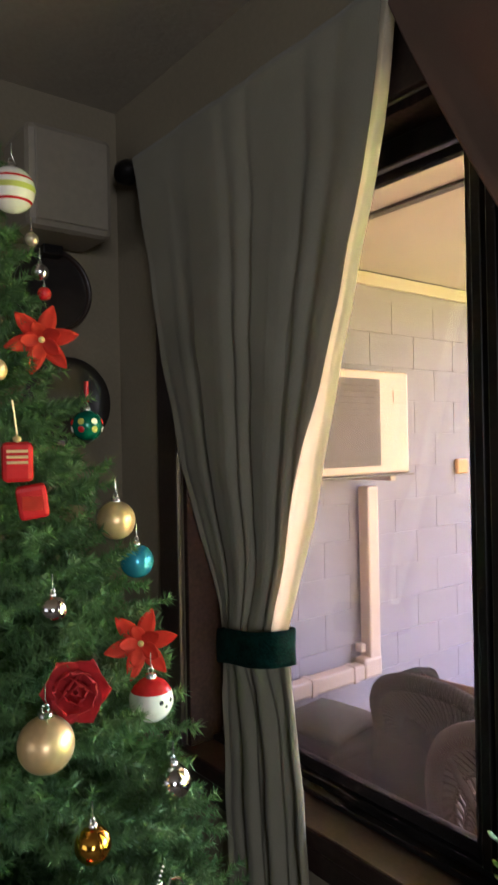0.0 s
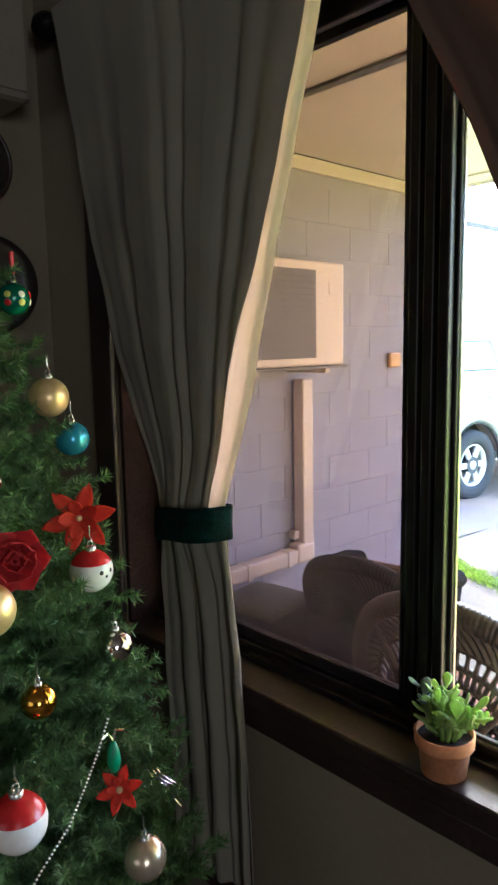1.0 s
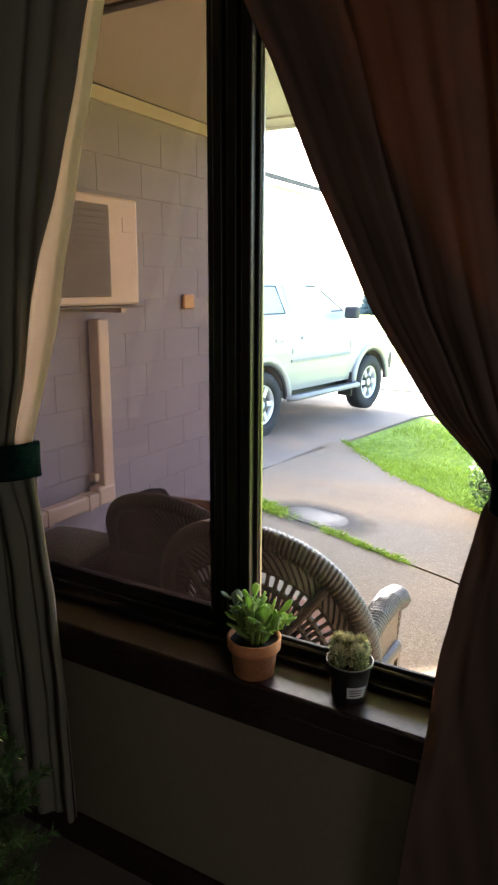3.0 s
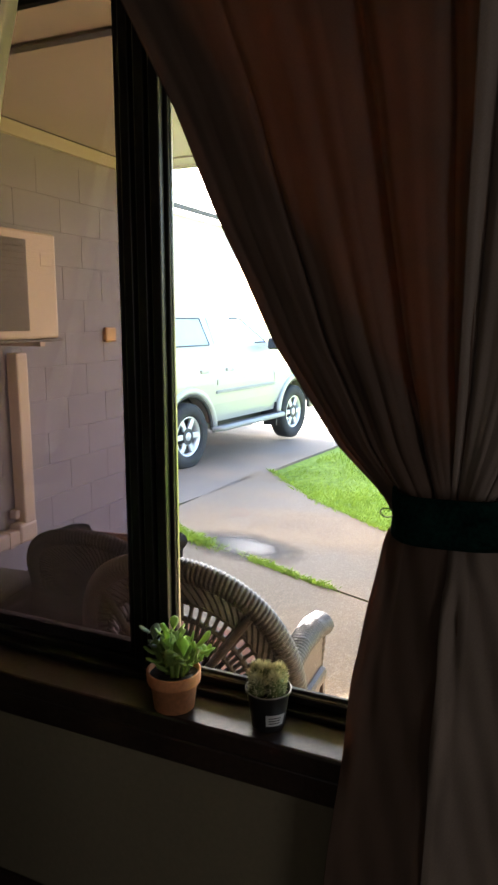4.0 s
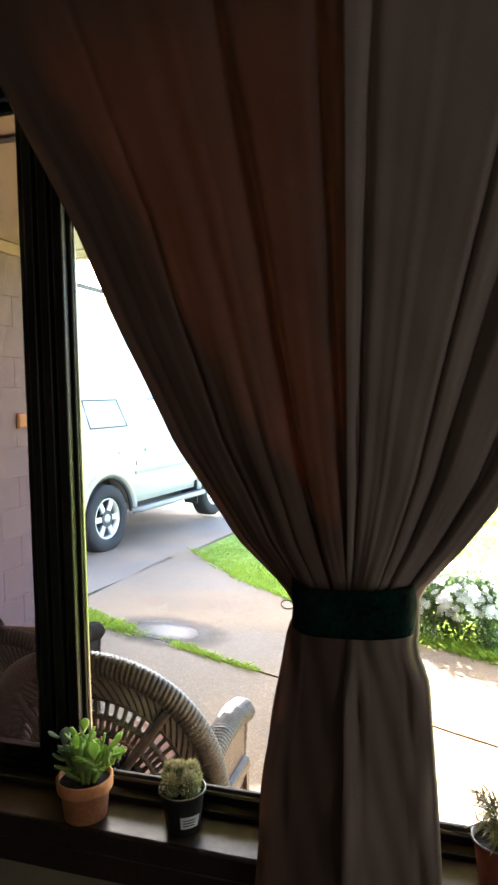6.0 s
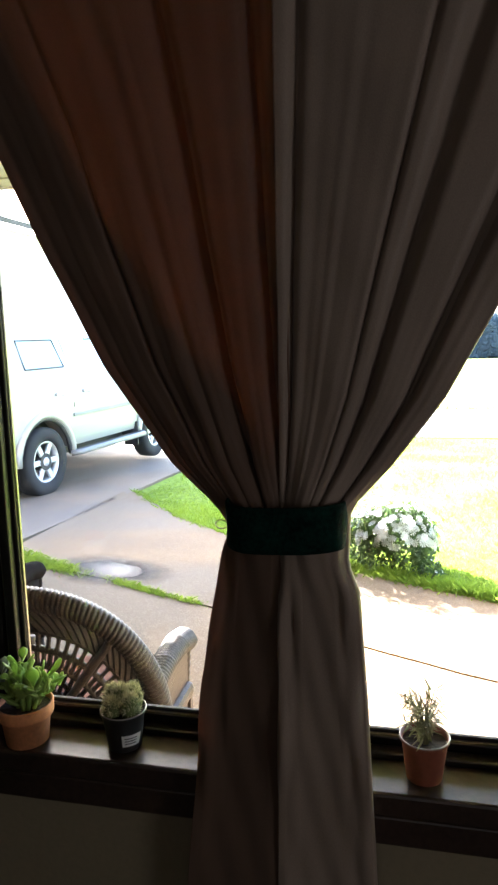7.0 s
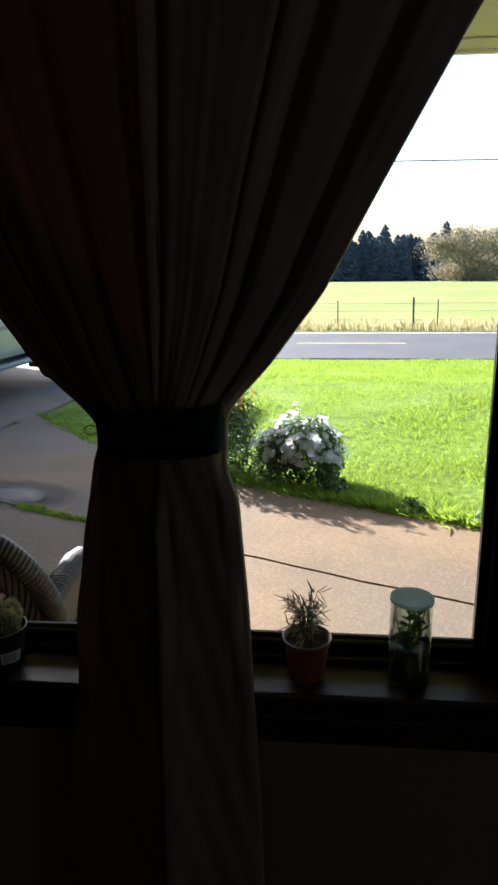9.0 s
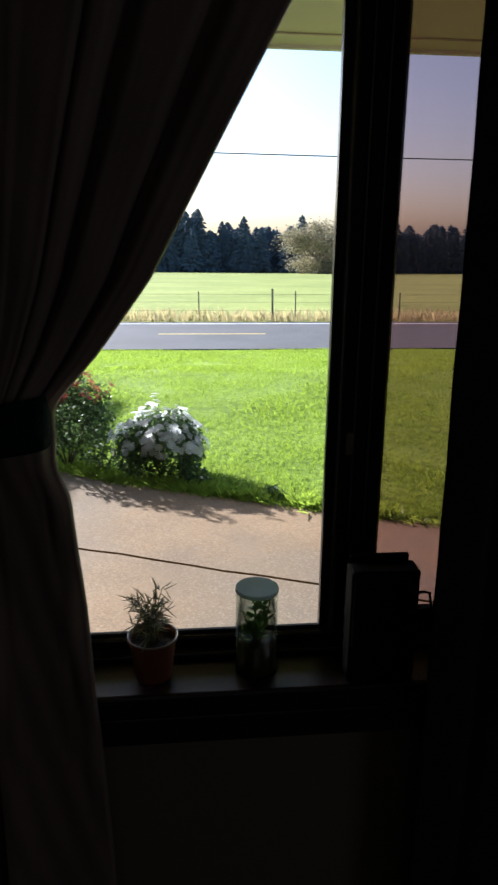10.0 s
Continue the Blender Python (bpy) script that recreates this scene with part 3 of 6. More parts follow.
def soft_edged(m, wide, inner, most=1.0):
    """Lets a flat stain fade out towards its rim, unevenly."""
    N, L = m.node_tree.nodes, m.node_tree.links
    tc, ln, nz = N.new("ShaderNodeTexCoord"), N.new("ShaderNodeVectorMath"), N.new("ShaderNodeTexNoise")
    mp = N.new("ShaderNodeMapping")
    mp.inputs["Scale"].default_value = (1 / wide[0], 1 / wide[1], 0)
    ln.operation = "LENGTH"
    nz.inputs["Scale"].default_value = 9
    ad, mr = N.new("ShaderNodeMath"), N.new("ShaderNodeMapRange")
    ad.operation = "MULTIPLY_ADD"
    ad.inputs[1].default_value = 0.25
    mr.inputs[1].default_value, mr.inputs[2].default_value, mr.inputs[3].default_value, mr.inputs[4].default_value = inner, 1.08, most, 0.0
    tr, mx = N.new("ShaderNodeBsdfTransparent"), N.new("ShaderNodeMixShader")
    L.new(tc.outputs["Object"], mp.inputs[0])
    L.new(mp.outputs[0], ln.inputs[0])
    L.new(tc.outputs["Object"], nz.inputs[0])
    L.new(nz.outputs["Fac"], ad.inputs[0])
    L.new(ln.outputs["Value"], ad.inputs[2])
    L.new(ad.outputs[0], mr.inputs[0])
    L.new(mr.outputs[0], mx.inputs[0])
    L.new(tr.outputs[0], mx.inputs[1])
    L.new(N["Principled BSDF"].outputs[0], mx.inputs[2])
    L.new(mx.outputs[0], N["Material Output"].inputs[0])


soft_edged(M["wet"], (0.34, 0.58), 0.45)
soft_edged(M["water"], (0.18, 0.30), 0.55, 0.55)
for nm, ax, ay, zz, mm, lab in (("wet_patch", 0.34, 0.58, 0.0, "wet", "dark wet concrete round the puddle"), ("puddle", 0.18, 0.30, 0.003, "water", "shallow puddle of rain water on concrete")):
    bm = bmesh.new()
    bm.faces.new([bm.verts.new((ax * math.cos(a), ay * math.sin(a), 0)) for a in [6.28318 * k / 48 for k in range(48)]])
    o = tagged(obj(nm, bm, M[mm]), lab, "puddle", kind="structure")
    o.matrix_world = pose(4.50, 3.04, -0.2965 + zz, 0, 0, -12)


# ---- the wing of the house, porch and garage ----
M["block"] = mat("painted_block", (0.33, 0.315, 0.36), 0.8, 0, 0.08, 3, 0.002, 60, 0.3, 0, 0.08)
M["mortar"] = mat("painted_mortar", (0.345, 0.33, 0.375), 0.9, 0, 0.1, 5, 0.001, 60)
M["porch"] = mat("porch_ceiling_paint", (0.58, 0.52, 0.46), 0.7, 0, 0.06, 2, 0.0006, 60)
M["white_paint"] = mat("white_paint", (0.72, 0.70, 0.66), 0.6, 0, 0.06, 2, 0.0008, 70)
M["roof"] = mat("roof_shingle", (0.10, 0.09, 0.085), 0.9, 0, 0.25, 4, 0.004, 40)
WY = 3.80
wing = thing("house_wing", (2.8, 3.8, -0.3), "wing of the house with lilac-grey painted block wall", "house", kind="structure")
w_in = Matrix.Translation((-2.8, -3.8, 0.3))
part("wall", move(bbox(1.27, 4.42, WY + 0.001, 9.0, -0.33, 2.44), w_in), M["mortar"], wing)
part("roof", move(bbox(1.27, 4.9, WY - 0.02, 9.4, 2.56, 2.66, 0.01), w_in), M["roof"], wing)
part("wall_trim", move(bbox(1.28, 4.5, WY - 0.03, WY - 0.002, 2.37, 2.445, 0.004), w_in), M["porch"], wing, "wooden strip under the porch ceiling")
bm = bbox(-0.199, 0.199, 0, 0.03, -0.099, 0.099, 0.0015)
bme = bpy.data.meshes.new("block")
bm.to_mesh(bme)
bm.free()
bme.materials.append(M["block"])
for r in range(13):
    for c in range(9):
        x = 1.48 + 0.4 * c + (0.2 if r % 2 else 0)
        if x < 4.3:
            o = new("block", bme)
            o.parent = wing
            o.matrix_local = Matrix.Translation((x - 2.8, -0.0035, -0.2 + 0.2 * r + 0.3))
porch = tagged(new("porch_roof"), "painted porch ceiling and roof overhang", "porch", kind="structure")
part("porch_ceiling", bbox(1.27, 4.46, -4.0, WY - 0.031, 2.45, 2.47), M["porch"], porch)
part("ceiling_batten", bbox(2.28, 2.33, -4.0, WY - 0.04, 2.435, 2.449, 0.003), M["dark_wood"], porch)
part("ceiling_batten", bbox(4.22, 4.25, -4.0, WY - 0.04, 2.438, 2.449, 0.003), M["porch"], porch)
part("fascia", bbox(4.462, 4.50, -4.0, WY - 0.04, 2.43, 2.60, 0.004), M["white_paint"], porch)
bm = bmesh.new()
v = [bm.verts.new(c) for c in ((4.62, -4.1, 2.60), (4.62, 3.77, 2.60), (1.0, 3.77, 3.30), (1.0, -4.1, 3.30), (4.62, -4.1, 2.66), (4.62, 3.77, 2.66), (1.0, 3.77, 3.36), (1.0, -4.1, 3.36))]
for q in ((0, 1, 2, 3), (7, 6, 5, 4), (0, 4, 5, 1), (1, 5, 6, 2), (2, 6, 7, 3), (3, 7, 4, 0)):
    bm.faces.new([v[i] for i in q])
part("roof_slope", bm, M["roof"], porch)
part("roof_slope", bbox(-4.2, 1.27, -4.0, 3.2, 2.63, 2.70), M["roof"], porch)
part("house_side", bbox(1.10, 1.27, -4.0, ROOM_Y0 - 0.125, -0.3, 2.44), M["white_paint"], porch)
part("house_side", bbox(1.10, 1.268, ROOM_Y1 + 0.125, 3.79, -0.3, 2.44), M["white_paint"], porch)

gar = thing("garage", (9.55, 7.5, -0.4), "white garage with lap siding behind the parked car", "garage")
g_in = Matrix.Translation((-9.55, -7.5, 0.4))
part("wall", move(bbox(9.55, 14.0, 7.5, 13.0, -0.9, 3.26), g_in), M["white_paint"], gar)
for k in range(18):
    bm = bmesh.new()
    z = -0.4 + 0.2 * k
    v = [bm.verts.new(c) for c in ((9.55, 7.499, z), (14.0, 7.499, z), (14.0, 7.478, z), (9.55, 7.478, z), (9.55, 7.499, z + 0.2), (14.0, 7.499, z + 0.2), (14.0, 7.492, z + 0.2), (9.55, 7.492, z + 0.2))]
    for q in ((0, 1, 2, 3), (7, 6, 5, 4), (3, 2, 6, 7), (0, 3, 7, 4), (1, 5, 6, 2)):
        bm.faces.new([v[i] for i in q])
    part("siding_board", move(bm, g_in), M["white_paint"], gar)
bm = bmesh.new()
v = [bm.verts.new(c) for c in ((9.25, 7.2, 3.27), (14.3, 7.2, 3.27), (14.3, 10.2, 4.15), (9.25, 10.2, 4.15), (14.3, 13.2, 3.27), (9.25, 13.2, 3.27), (9.25, 7.2, 3.36), (14.3, 7.2, 3.36), (14.3, 10.2, 4.25), (9.25, 10.2, 4.25), (14.3, 13.2, 3.36), (9.25, 13.2, 3.36))]
for q in ((0, 3, 2, 1), (3, 5, 4, 2), (6, 7, 8, 9), (9, 8, 10, 11), (0, 1, 7, 6), (4, 5, 11, 10), (1, 2, 8, 7), (2, 4, 10, 8), (0, 6, 9, 3), (3, 9, 11, 5)):
    bm.faces.new([v[i] for i in q])
part("roof", move(bm, g_in), M["roof"], gar)


# ---- outdoor air conditioner on the wing ----
M["ac"] = mat("cream_enamel", (0.68, 0.55, 0.44), 0.45, 0, 0.06, 4, 0, 60)
M["ac_dark"] = mat("dark_grille", (0.16, 0.13, 0.115), 0.6, 0, 0.15, 9, 0, 60)
ac = thing("air_conditioner", (2.66, 3.5, 1.28), "cream wall-mounted outdoor air conditioner with dark grille", "air conditioner")
part("casing", bbox(-0.42, 0.40, 0.0, 0.26, 0.0, 0.55, 0.015), M["ac"], ac)
part("grille_plate", bbox(-0.36, 0.165, -0.004, 0.01, 0.045, 0.505, 0.004), M["ac_dark"], ac)
for k in range(14):
    part("grille_bar", bbox(-0.355, 0.14, -0.010, -0.0045, 0.065 + 0.031 * k, 0.072 + 0.031 * k, 0.0), M["ac_dark"], ac)
part("maker_plate", bbox(0.27, 0.35, -0.003, 0.0, 0.38, 0.45, 0.001), M["ac"], ac)
part("bracket", bbox(-0.30, -0.26, 0.0, 0.29, -0.04, -0.002, 0.003), M["ac"], ac)
part("bracket", bbox(0.24, 0.28, 0.0, 0.29, -0.04, -0.002, 0.003), M["ac"], ac)
part("base_tray", bbox(-0.44, 0.42, -0.015, 0.27, -0.014, -0.001, 0.003), M["ac_dark"], ac)
duct = thing("pipe_cover", (2.98, 3.75, 0.16), "cream pipe cover running down the block wall", "pipe cover")
part("vertical_run", bbox(-0.045, 0.045, -0.05, 0.03, 0.06, 1.04, 0.012), M["ac"], duct)
part("elbow", bbox(-0.10, 0.05, -0.055, 0.03, -0.045, 0.075, 0.018), M["ac"], duct)
part("horizontal_run", bbox(-0.80, -0.09, -0.05, 0.03, -0.042, 0.045, 0.012), M["ac"], duct)
for x in (-0.18, -0.5):
    part("clamp", bbox(x, x + 0.035, -0.054, 0.03, -0.046, 0.049, 0.004), M["ac"], duct)
part("valve", bbox(-0.09, -0.05, -0.02, 0.03, 0.10, 0.15, 0.008), M["ac"], duct)
lamp = thing("amber_reflector", (3.93, 3.794, 1.28), "small amber reflector on the block wall", "reflector")
M["amber"] = mat("amber_plastic", (0.62, 0.34, 0.14), 0.3, 0, 0.08, 9, 0, 60)
part("lens", bbox(-0.06, 0.06, -0.03, 0.0, -0.05, 0.05, 0.012), M["amber"], lamp)


# ---- the parked car ----
M["car"] = mat("silver_car_paint", (0.43, 0.42, 0.385), 0.32, 0.12, 0.03, 2, 0, 40, 0.6)
# sky reflected in and seen through the windows is put into both glass colours
M["car_glass"] = mat("car_glass", (0.36, 0.45, 0.47), 0.05, 0, 0.05, 2, 0, 20, 0.8)
M["car_glass_sky"] = mat("sky_white_car_glass", (0.58, 0.64, 0.65), 0.05, 0, 0.05, 2, 0, 20, 0.8)
M["tyre"] = mat("tyre_rubber", (0.025, 0.025, 0.026), 0.85, 0, 0.2, 9, 0.001, 80)
M["alloy"] = mat("alloy_rim", (0.70, 0.71, 0.73), 0.35, 0.4, 0.08, 6, 0, 60)
M["trim_grey"] = mat("grey_trim", (0.28, 0.28, 0.27), 0.5, 0, 0.1, 9, 0, 60)
M["trim_black"] = mat("black_plastic_trim", (0.04, 0.04, 0.042), 0.6, 0, 0.15, 9, 0.0004, 80)


def wheel(parent, x, y, side):
    w = part("wheel", move(lathe([(0.0, -0.08), (0.10, -0.08), (0.10, 0.09), (0.0, 0.09)], 20), pose(x, y, 0.40, 90, 0, 0)), M["trim_black"], parent)
    t = lathe([(0.24, -0.10), (0.28, -0.12), (0.36, -0.12), (0.395, -0.09), (0.40, 0.0), (0.395, 0.09), (0.36, 0.12), (0.28, 0.12), (0.24, 0.10), (0.24, -0.10)], 40)
    part("tyre", move(t, pose(x, y, 0.40, 90, 0, 0)), M["tyre"], w, smooth=True)
    r = lathe([(0.245, -0.09), (0.245, 0.09), (0.225, 0.10), (0.22, 0.02), (0.22, -0.09), (0.245, -0.09)], 40)
    part("rim", move(r, pose(x, y, 0.40, 90 * (1 if side < 0 else -1), 0, 0)), M["alloy"], w, smooth=True)
    for k in range(6):
        bm = bbox(0.03, 0.235, -0.032, 0.032, 0.05, 0.085, 0.01)
        move(bm, pose(x, y, 0.40, 90 if side < 0 else -90, 0, 0) @ pose(0, 0, 0, 0, 0, 60 * k))
        part("spoke", bm, M["alloy"], w)
    part("hub_cap", move(lathe([(0, 0.10), (0.05, 0.095), (0.06, 0.05)], 16), pose(x, y, 0.40, 90 if side < 0 else -90, 0, 0)), M["alloy"], w, smooth=True)


def car(at, rz):
    c = thing("car", at, "silver off-road car with alloy wheels parked on driveway", "car", rz=rz)
    WB = 2.68
    def low(x):
        for cx in (0, WB):
            if abs(x - cx) < 0.50:
                return 0.42 + math.sqrt(0.25 - (x - cx) ** 2)
        return 0.50
    def high(x):
        return lerp_curve([(-3.62, 1.06), (-3.52, 1.13), (-3.1, 1.22), (-2.2, 1.33), (-2.05, 1.40), (1.0, 1.42)], -x) if x > 2.0 else 1.42
    def half(x, z):
        """Half the width of the body: fullest at the crease, drawn in below and above, and towards the ends."""
        w = lerp_curve([(1.5, 0.835), (1.3, 0.868), (1.12, 0.90), (1.0, 0.915), (0.93, 0.905), (0.75, 0.895), (0.58, 0.865), (0.4, 0.82)], z)
        end = max(0.0, x - 2.9) / 0.72, max(0.0, -0.6 - x) / 0.5
        return w - 0.16 * end[0] ** 2 - 0.07 * end[1] ** 2
    nx, nz = 130, 12
    xs_ = [-1.08 + 4.70 * i / nx for i in range(nx + 1)]
    bm = bmesh.new()
    g = {(q, i, j): bm.verts.new((x, q * half(x, low(x) + (high(x) - low(x)) * j / nz), low(x) + (high(x) - low(x)) * j / nz)) for q in (-1, 1) for i, x in enumerate(xs_) for j in range(nz + 1)}
    for i in range(nx):
        for q in (-1, 1):
            for j in range(nz):
                bm.faces.new((g[q, i, j], g[q, i + 1, j], g[q, i + 1, j + 1], g[q, i, j + 1]))
        for j in (0, nz):
            bm.faces.new((g[-1, i, j], g[-1, i + 1, j], g[1, i + 1, j], g[1, i, j]))
    for i in (0, nx):
        for j in range(nz):
            bm.faces.new((g[-1, i, j], g[1, i, j], g[1, i, j + 1], g[-1, i, j + 1]))
    bmesh.ops.recalc_face_normals(bm, faces=bm.faces)
    part("body", bm, M["car"], c)
    bm = bmesh.new()
    ring0 = [(-1.02, -0.84), (2.16, -0.84), (2.16, 0.84), (-1.02, 0.84)]
    ring1 = [(-0.90, -0.68), (1.32, -0.66), (1.32, 0.66), (-0.90, 0.68)]
    v0 = [bm.verts.new((x, y, 1.40)) for x, y in ring0]
    v1 = [bm.verts.new((x, y, 1.88)) for x, y in ring1]
    bm.faces.new(v1)
    for i in range(4):
        bm.faces.new((v0[i], v0[(i + 1) % 4], v1[(i + 1) % 4], v1[i]))
    bmesh.ops.recalc_face_normals(bm, faces=bm.faces)
    bmesh.ops.bevel(bm, geom=[e for e in bm.edges if max(q.co.z for q in e.verts) > 1.8], offset=0.06, segments=3, affect="EDGES")
    part("cabin", bm, M["car"], c)
    for s in (-1, 1):
        def side(x, z, out):
            f = (z - 1.40) / 0.48
            return Vector((x, s * ((0.84 + (0.67 - 0.84) * f) + out), z))
        for xa, xb, xat, xbt in ((-0.84, -0.30, -0.80, -0.28), (-0.20, 0.52, -0.20, 0.46), (0.64, 1.92, 0.62, 1.40)):
            bm = bmesh.new()
            q = [(xa, 1.46), (xb, 1.46), (xbt, 1.78), (xat, 1.78)]
            o1 = [bm.verts.new(side(x, z, 0.004)) for x, z in q]
            o2 = [bm.verts.new(side(x, z, -0.01)) for x, z in q]
            bm.faces.new(o1)
            bm.faces.new(o2[::-1])
            for i in range(4):
                bm.faces.new((o1[i], o2[i], o2[(i + 1) % 4], o1[(i + 1) % 4]))
            bmesh.ops.recalc_face_normals(bm, faces=bm.faces)
            part("side_window", bm, M["car_glass" if xa < 0.5 else "car_glass_sky"], c)
            if xa > -0.5:
                rim_ = [side(x, z, 0.008) for x, z in q]
                part("window_seal", tube(bmesh.new(), (rim_[0], rim_[1], rim_[2], rim_[3], rim_[0]) if xa < 0.5 else (rim_[1] - Vector((0.3, 0, 0)), rim_[1], rim_[2], rim_[2] - Vector((0.25, 0, 0))), 0.008, 6), M["trim_black"], c)
        for cx in (0, WB):
            bm = bmesh.new()
            tube(bm, [(cx - 0.52 * math.cos(math.pi * k / 14), s * 0.895, 0.42 + 0.52 * math.sin(math.pi * k / 14)) for k in range(15)], 0.042, 8)
            part("wheel_arch", bm, M["car"], c, smooth=True)
            bm = bmesh.new()
            tube(bm, [(cx - 0.472 * math.cos(math.pi * k / 14), s * 0.885, 0.42 + 0.472 * math.sin(math.pi * k / 14)) for k in range(15)], 0.026, 8)
            part("arch_liner", bm, M["trim_black"], c, smooth=True)
            wheel(c, cx, s * 0.78, s)
        part("side_moulding", bbox(0.55, 2.02, s * 0.90, s * 0.922, 0.86, 0.90, 0.004), M["trim_grey"], c)
        part("running_board", bbox(0.50, 2.14, s * 0.86, s * 1.02, 0.40, 0.46, 0.025), M["trim_black"], c)
        part("step_tube", tube(bmesh.new(), [(0.46, s * 0.90, 0.42), (0.54, s * 1.02, 0.44), (2.08, s * 1.02, 0.44), (2.18, s * 0.90, 0.44)], 0.035, 10), M["trim_grey"], c, smooth=True)
        part("mud_flap", bbox(-0.58, -0.56, s * 0.68, s * 0.9, 0.22, 0.56, 0.003), M["trim_black"], c)
        part("mud_flap", bbox(WB - 0.58, WB - 0.56, s * 0.68, s * 0.9, 0.26, 0.60, 0.003), M["trim_black"], c)
        for x in (0.22, 0.78):
            part("door_handle", bbox(x, x + 0.16, s * 0.885, s * 0.925, 1.13, 1.17, 0.008), M["car"], c)
        part("door_seam", bbox(0.57, 0.576, s * 0.86, s * 0.9155, 0.97, 1.03), M["trim_black"], c)
        part("mirror", bbox(1.80, 1.93, s * 0.91, s * 1.10, 1.36, 1.52, 0.03), M["trim_black"], c)
        part("headlight", bbox(3.50, 3.64, s * 0.50, s * 0.76, 0.88, 1.03, 0.02), M["alloy"], c)
        part("tail_light", bbox(-1.06, -1.0, s * 0.72, s * 0.86, 0.95, 1.3, 0.01), M["amber"], c)
    part("front_bumper", bbox(3.45, 3.68, -0.76, 0.76, 0.50, 0.80, 0.05), M["trim_black"], c)
    part("rear_bumper", bbox(-1.20, -0.98, -0.88, 0.88, 0.52, 0.74, 0.04), M["trim_black"], c)
    for cx in (0, WB):
        part("wheel_well", bbox(cx - 0.54, cx + 0.54, -0.66, 0.66, 0.40, 0.98), M["trim_black"], c)
    part("underbody", bbox(-0.9, 3.4, -0.62, 0.62, 0.36, 0.60, 0.02), M["trim_black"], c)
    return c


car((7.17, 5.77, -0.395), -7.4)


# ---- planting, fence and distance ----
M["blade"] = leaf_mat("grass_blades", (0.075, 0.145, 0.014), (0.24, 0.335, 0.034), 0.5, 0, 0.45)
M["dry"] = leaf_mat("dry_grass", (0.34, 0.28, 0.13), (0.52, 0.44, 0.22), 0.7, 0, 0.3)
M["bark"] = mat("bark", (0.11, 0.085, 0.065), 0.9, 0, 0.3, 12, 0.004, 60)
M["post"] = mat("weathered_post", (0.13, 0.11, 0.095), 0.9, 0, 0.25, 9, 0.002, 60)
M["wire"] = mat("dull_wire", (0.08, 0.08, 0.085), 0.5, 0.7, 0.1, 9, 0, 60)
# blue-grey needles: the haze of distance is put into their colour
M["conifer"] = leaf_mat("hazy_conifer_needles", (0.085, 0.122, 0.155), (0.12, 0.165, 0.20), 0.8, 0, 0.15)
M["willow"] = leaf_mat("willow_leaves", (0.15, 0.14, 0.075), (0.30, 0.26, 0.15), 0.7, 0, 0.25)
M["bush_leaf"] = leaf_mat("bush_leaves", (0.035, 0.07, 0.02), (0.10, 0.16, 0.05), 0.5, 0, 0.3)
M["petal_white"] = leaf_mat("white_petals", (0.70, 0.69, 0.72), (0.86, 0.85, 0.88), 0.6, 0, 0.7)
M["petal_red"] = leaf_mat("dull_red_petals", (0.30, 0.045, 0.04), (0.50, 0.10, 0.07), 0.6, 0, 0.3)
M["yellow_eye"] = mat("flower_eye", (0.55, 0.38, 0.06), 0.8, 0, 0.1, 9, 0, 60)


def mesh_of(name, verts, faces, material, smooth=False):
    me = bpy.data.meshes.new(name)
    me.from_pydata([tuple(v) for v in verts], [], faces)
    me.materials.append(material)
    if smooth:
        for p in me.polygons:
            p.use_smooth = True
    return me


def blades(name, spots, h0, h1, w, lean, material, seed):
    """Many single blades: spots give (x, y, z, size)."""
    rng = np.random.default_rng(seed)
    vs, fs = [], []
    for x, y, z, k in spots:
        a, h = rng.uniform(0, 6.283), rng.uniform(h0, h1) * k
        ww = w * k * rng.uniform(0.7, 1.3)
        dx, dy = math.cos(a), math.sin(a)
        lx, ly = rng.normal(0, lean) * h, rng.normal(0, lean) * h
        n = len(vs)
        vs += [(x - dx * ww, y - dy * ww, z), (x + dx * ww, y + dy * ww, z), (x + lx * 0.4 + dx * ww * 0.6, y + ly * 0.4 + dy * ww * 0.6, z + h * 0.6), (x + lx, y + ly, z + h * 0.95)]
        fs += [(n, n + 1, n + 2), (n, n + 2, n + 3)]
    return new(name, mesh_of(name, vs, fs, material))


rng = np.random.default_rng(5)
spots = []
while len(spots) < 170000:
    x = 4.0 + 13.6 * rng.random() ** 1.7
    y = 0.8 + (rng.random() - 0.62) * (3.5 + 0.75 * x)
    if y > drive_y(x) - 0.15 or (y < 3.98 and x < edge_x(y) + 0.02):
        continue
    if noise.noise((x * 1.3, y * 1.3, 0)) + rng.normal(0, 0.35) < -0.35:
        continue
    spots.append((x, y, gz(x) - 0.004, (0.75 + 0.05 * x) * (0.8 + 0.55 * max(0.0, noise.noise((x * 0.9, y * 0.9, 7.0)) + 0.3))))
tagged(blades("lawn_grass", spots, 0.022, 0.052, 0.0021, 0.38, M["blade"], 6), "short bright green lawn grass, slightly uneven", "grass", kind="stuff")
spots = []
for _ in range(9000):                       # growth in the joint of the paving, and along the lawn's edge
    y = rng.uniform(1.75, 4.0)
    if noise.noise((y * 2.2, 3.1, 0.5)) + 0.30 * (y - 2.7) < rng.normal(0.12, 0.12):
        continue
    spots.append((joint_x(y) + wob(y) + rng.normal(0, 0.020 + 0.035 * max(0, y - 2.7)), y, -0.30, rng.uniform(0.35, 0.9 + 0.25 * max(0, y - 2.9))))
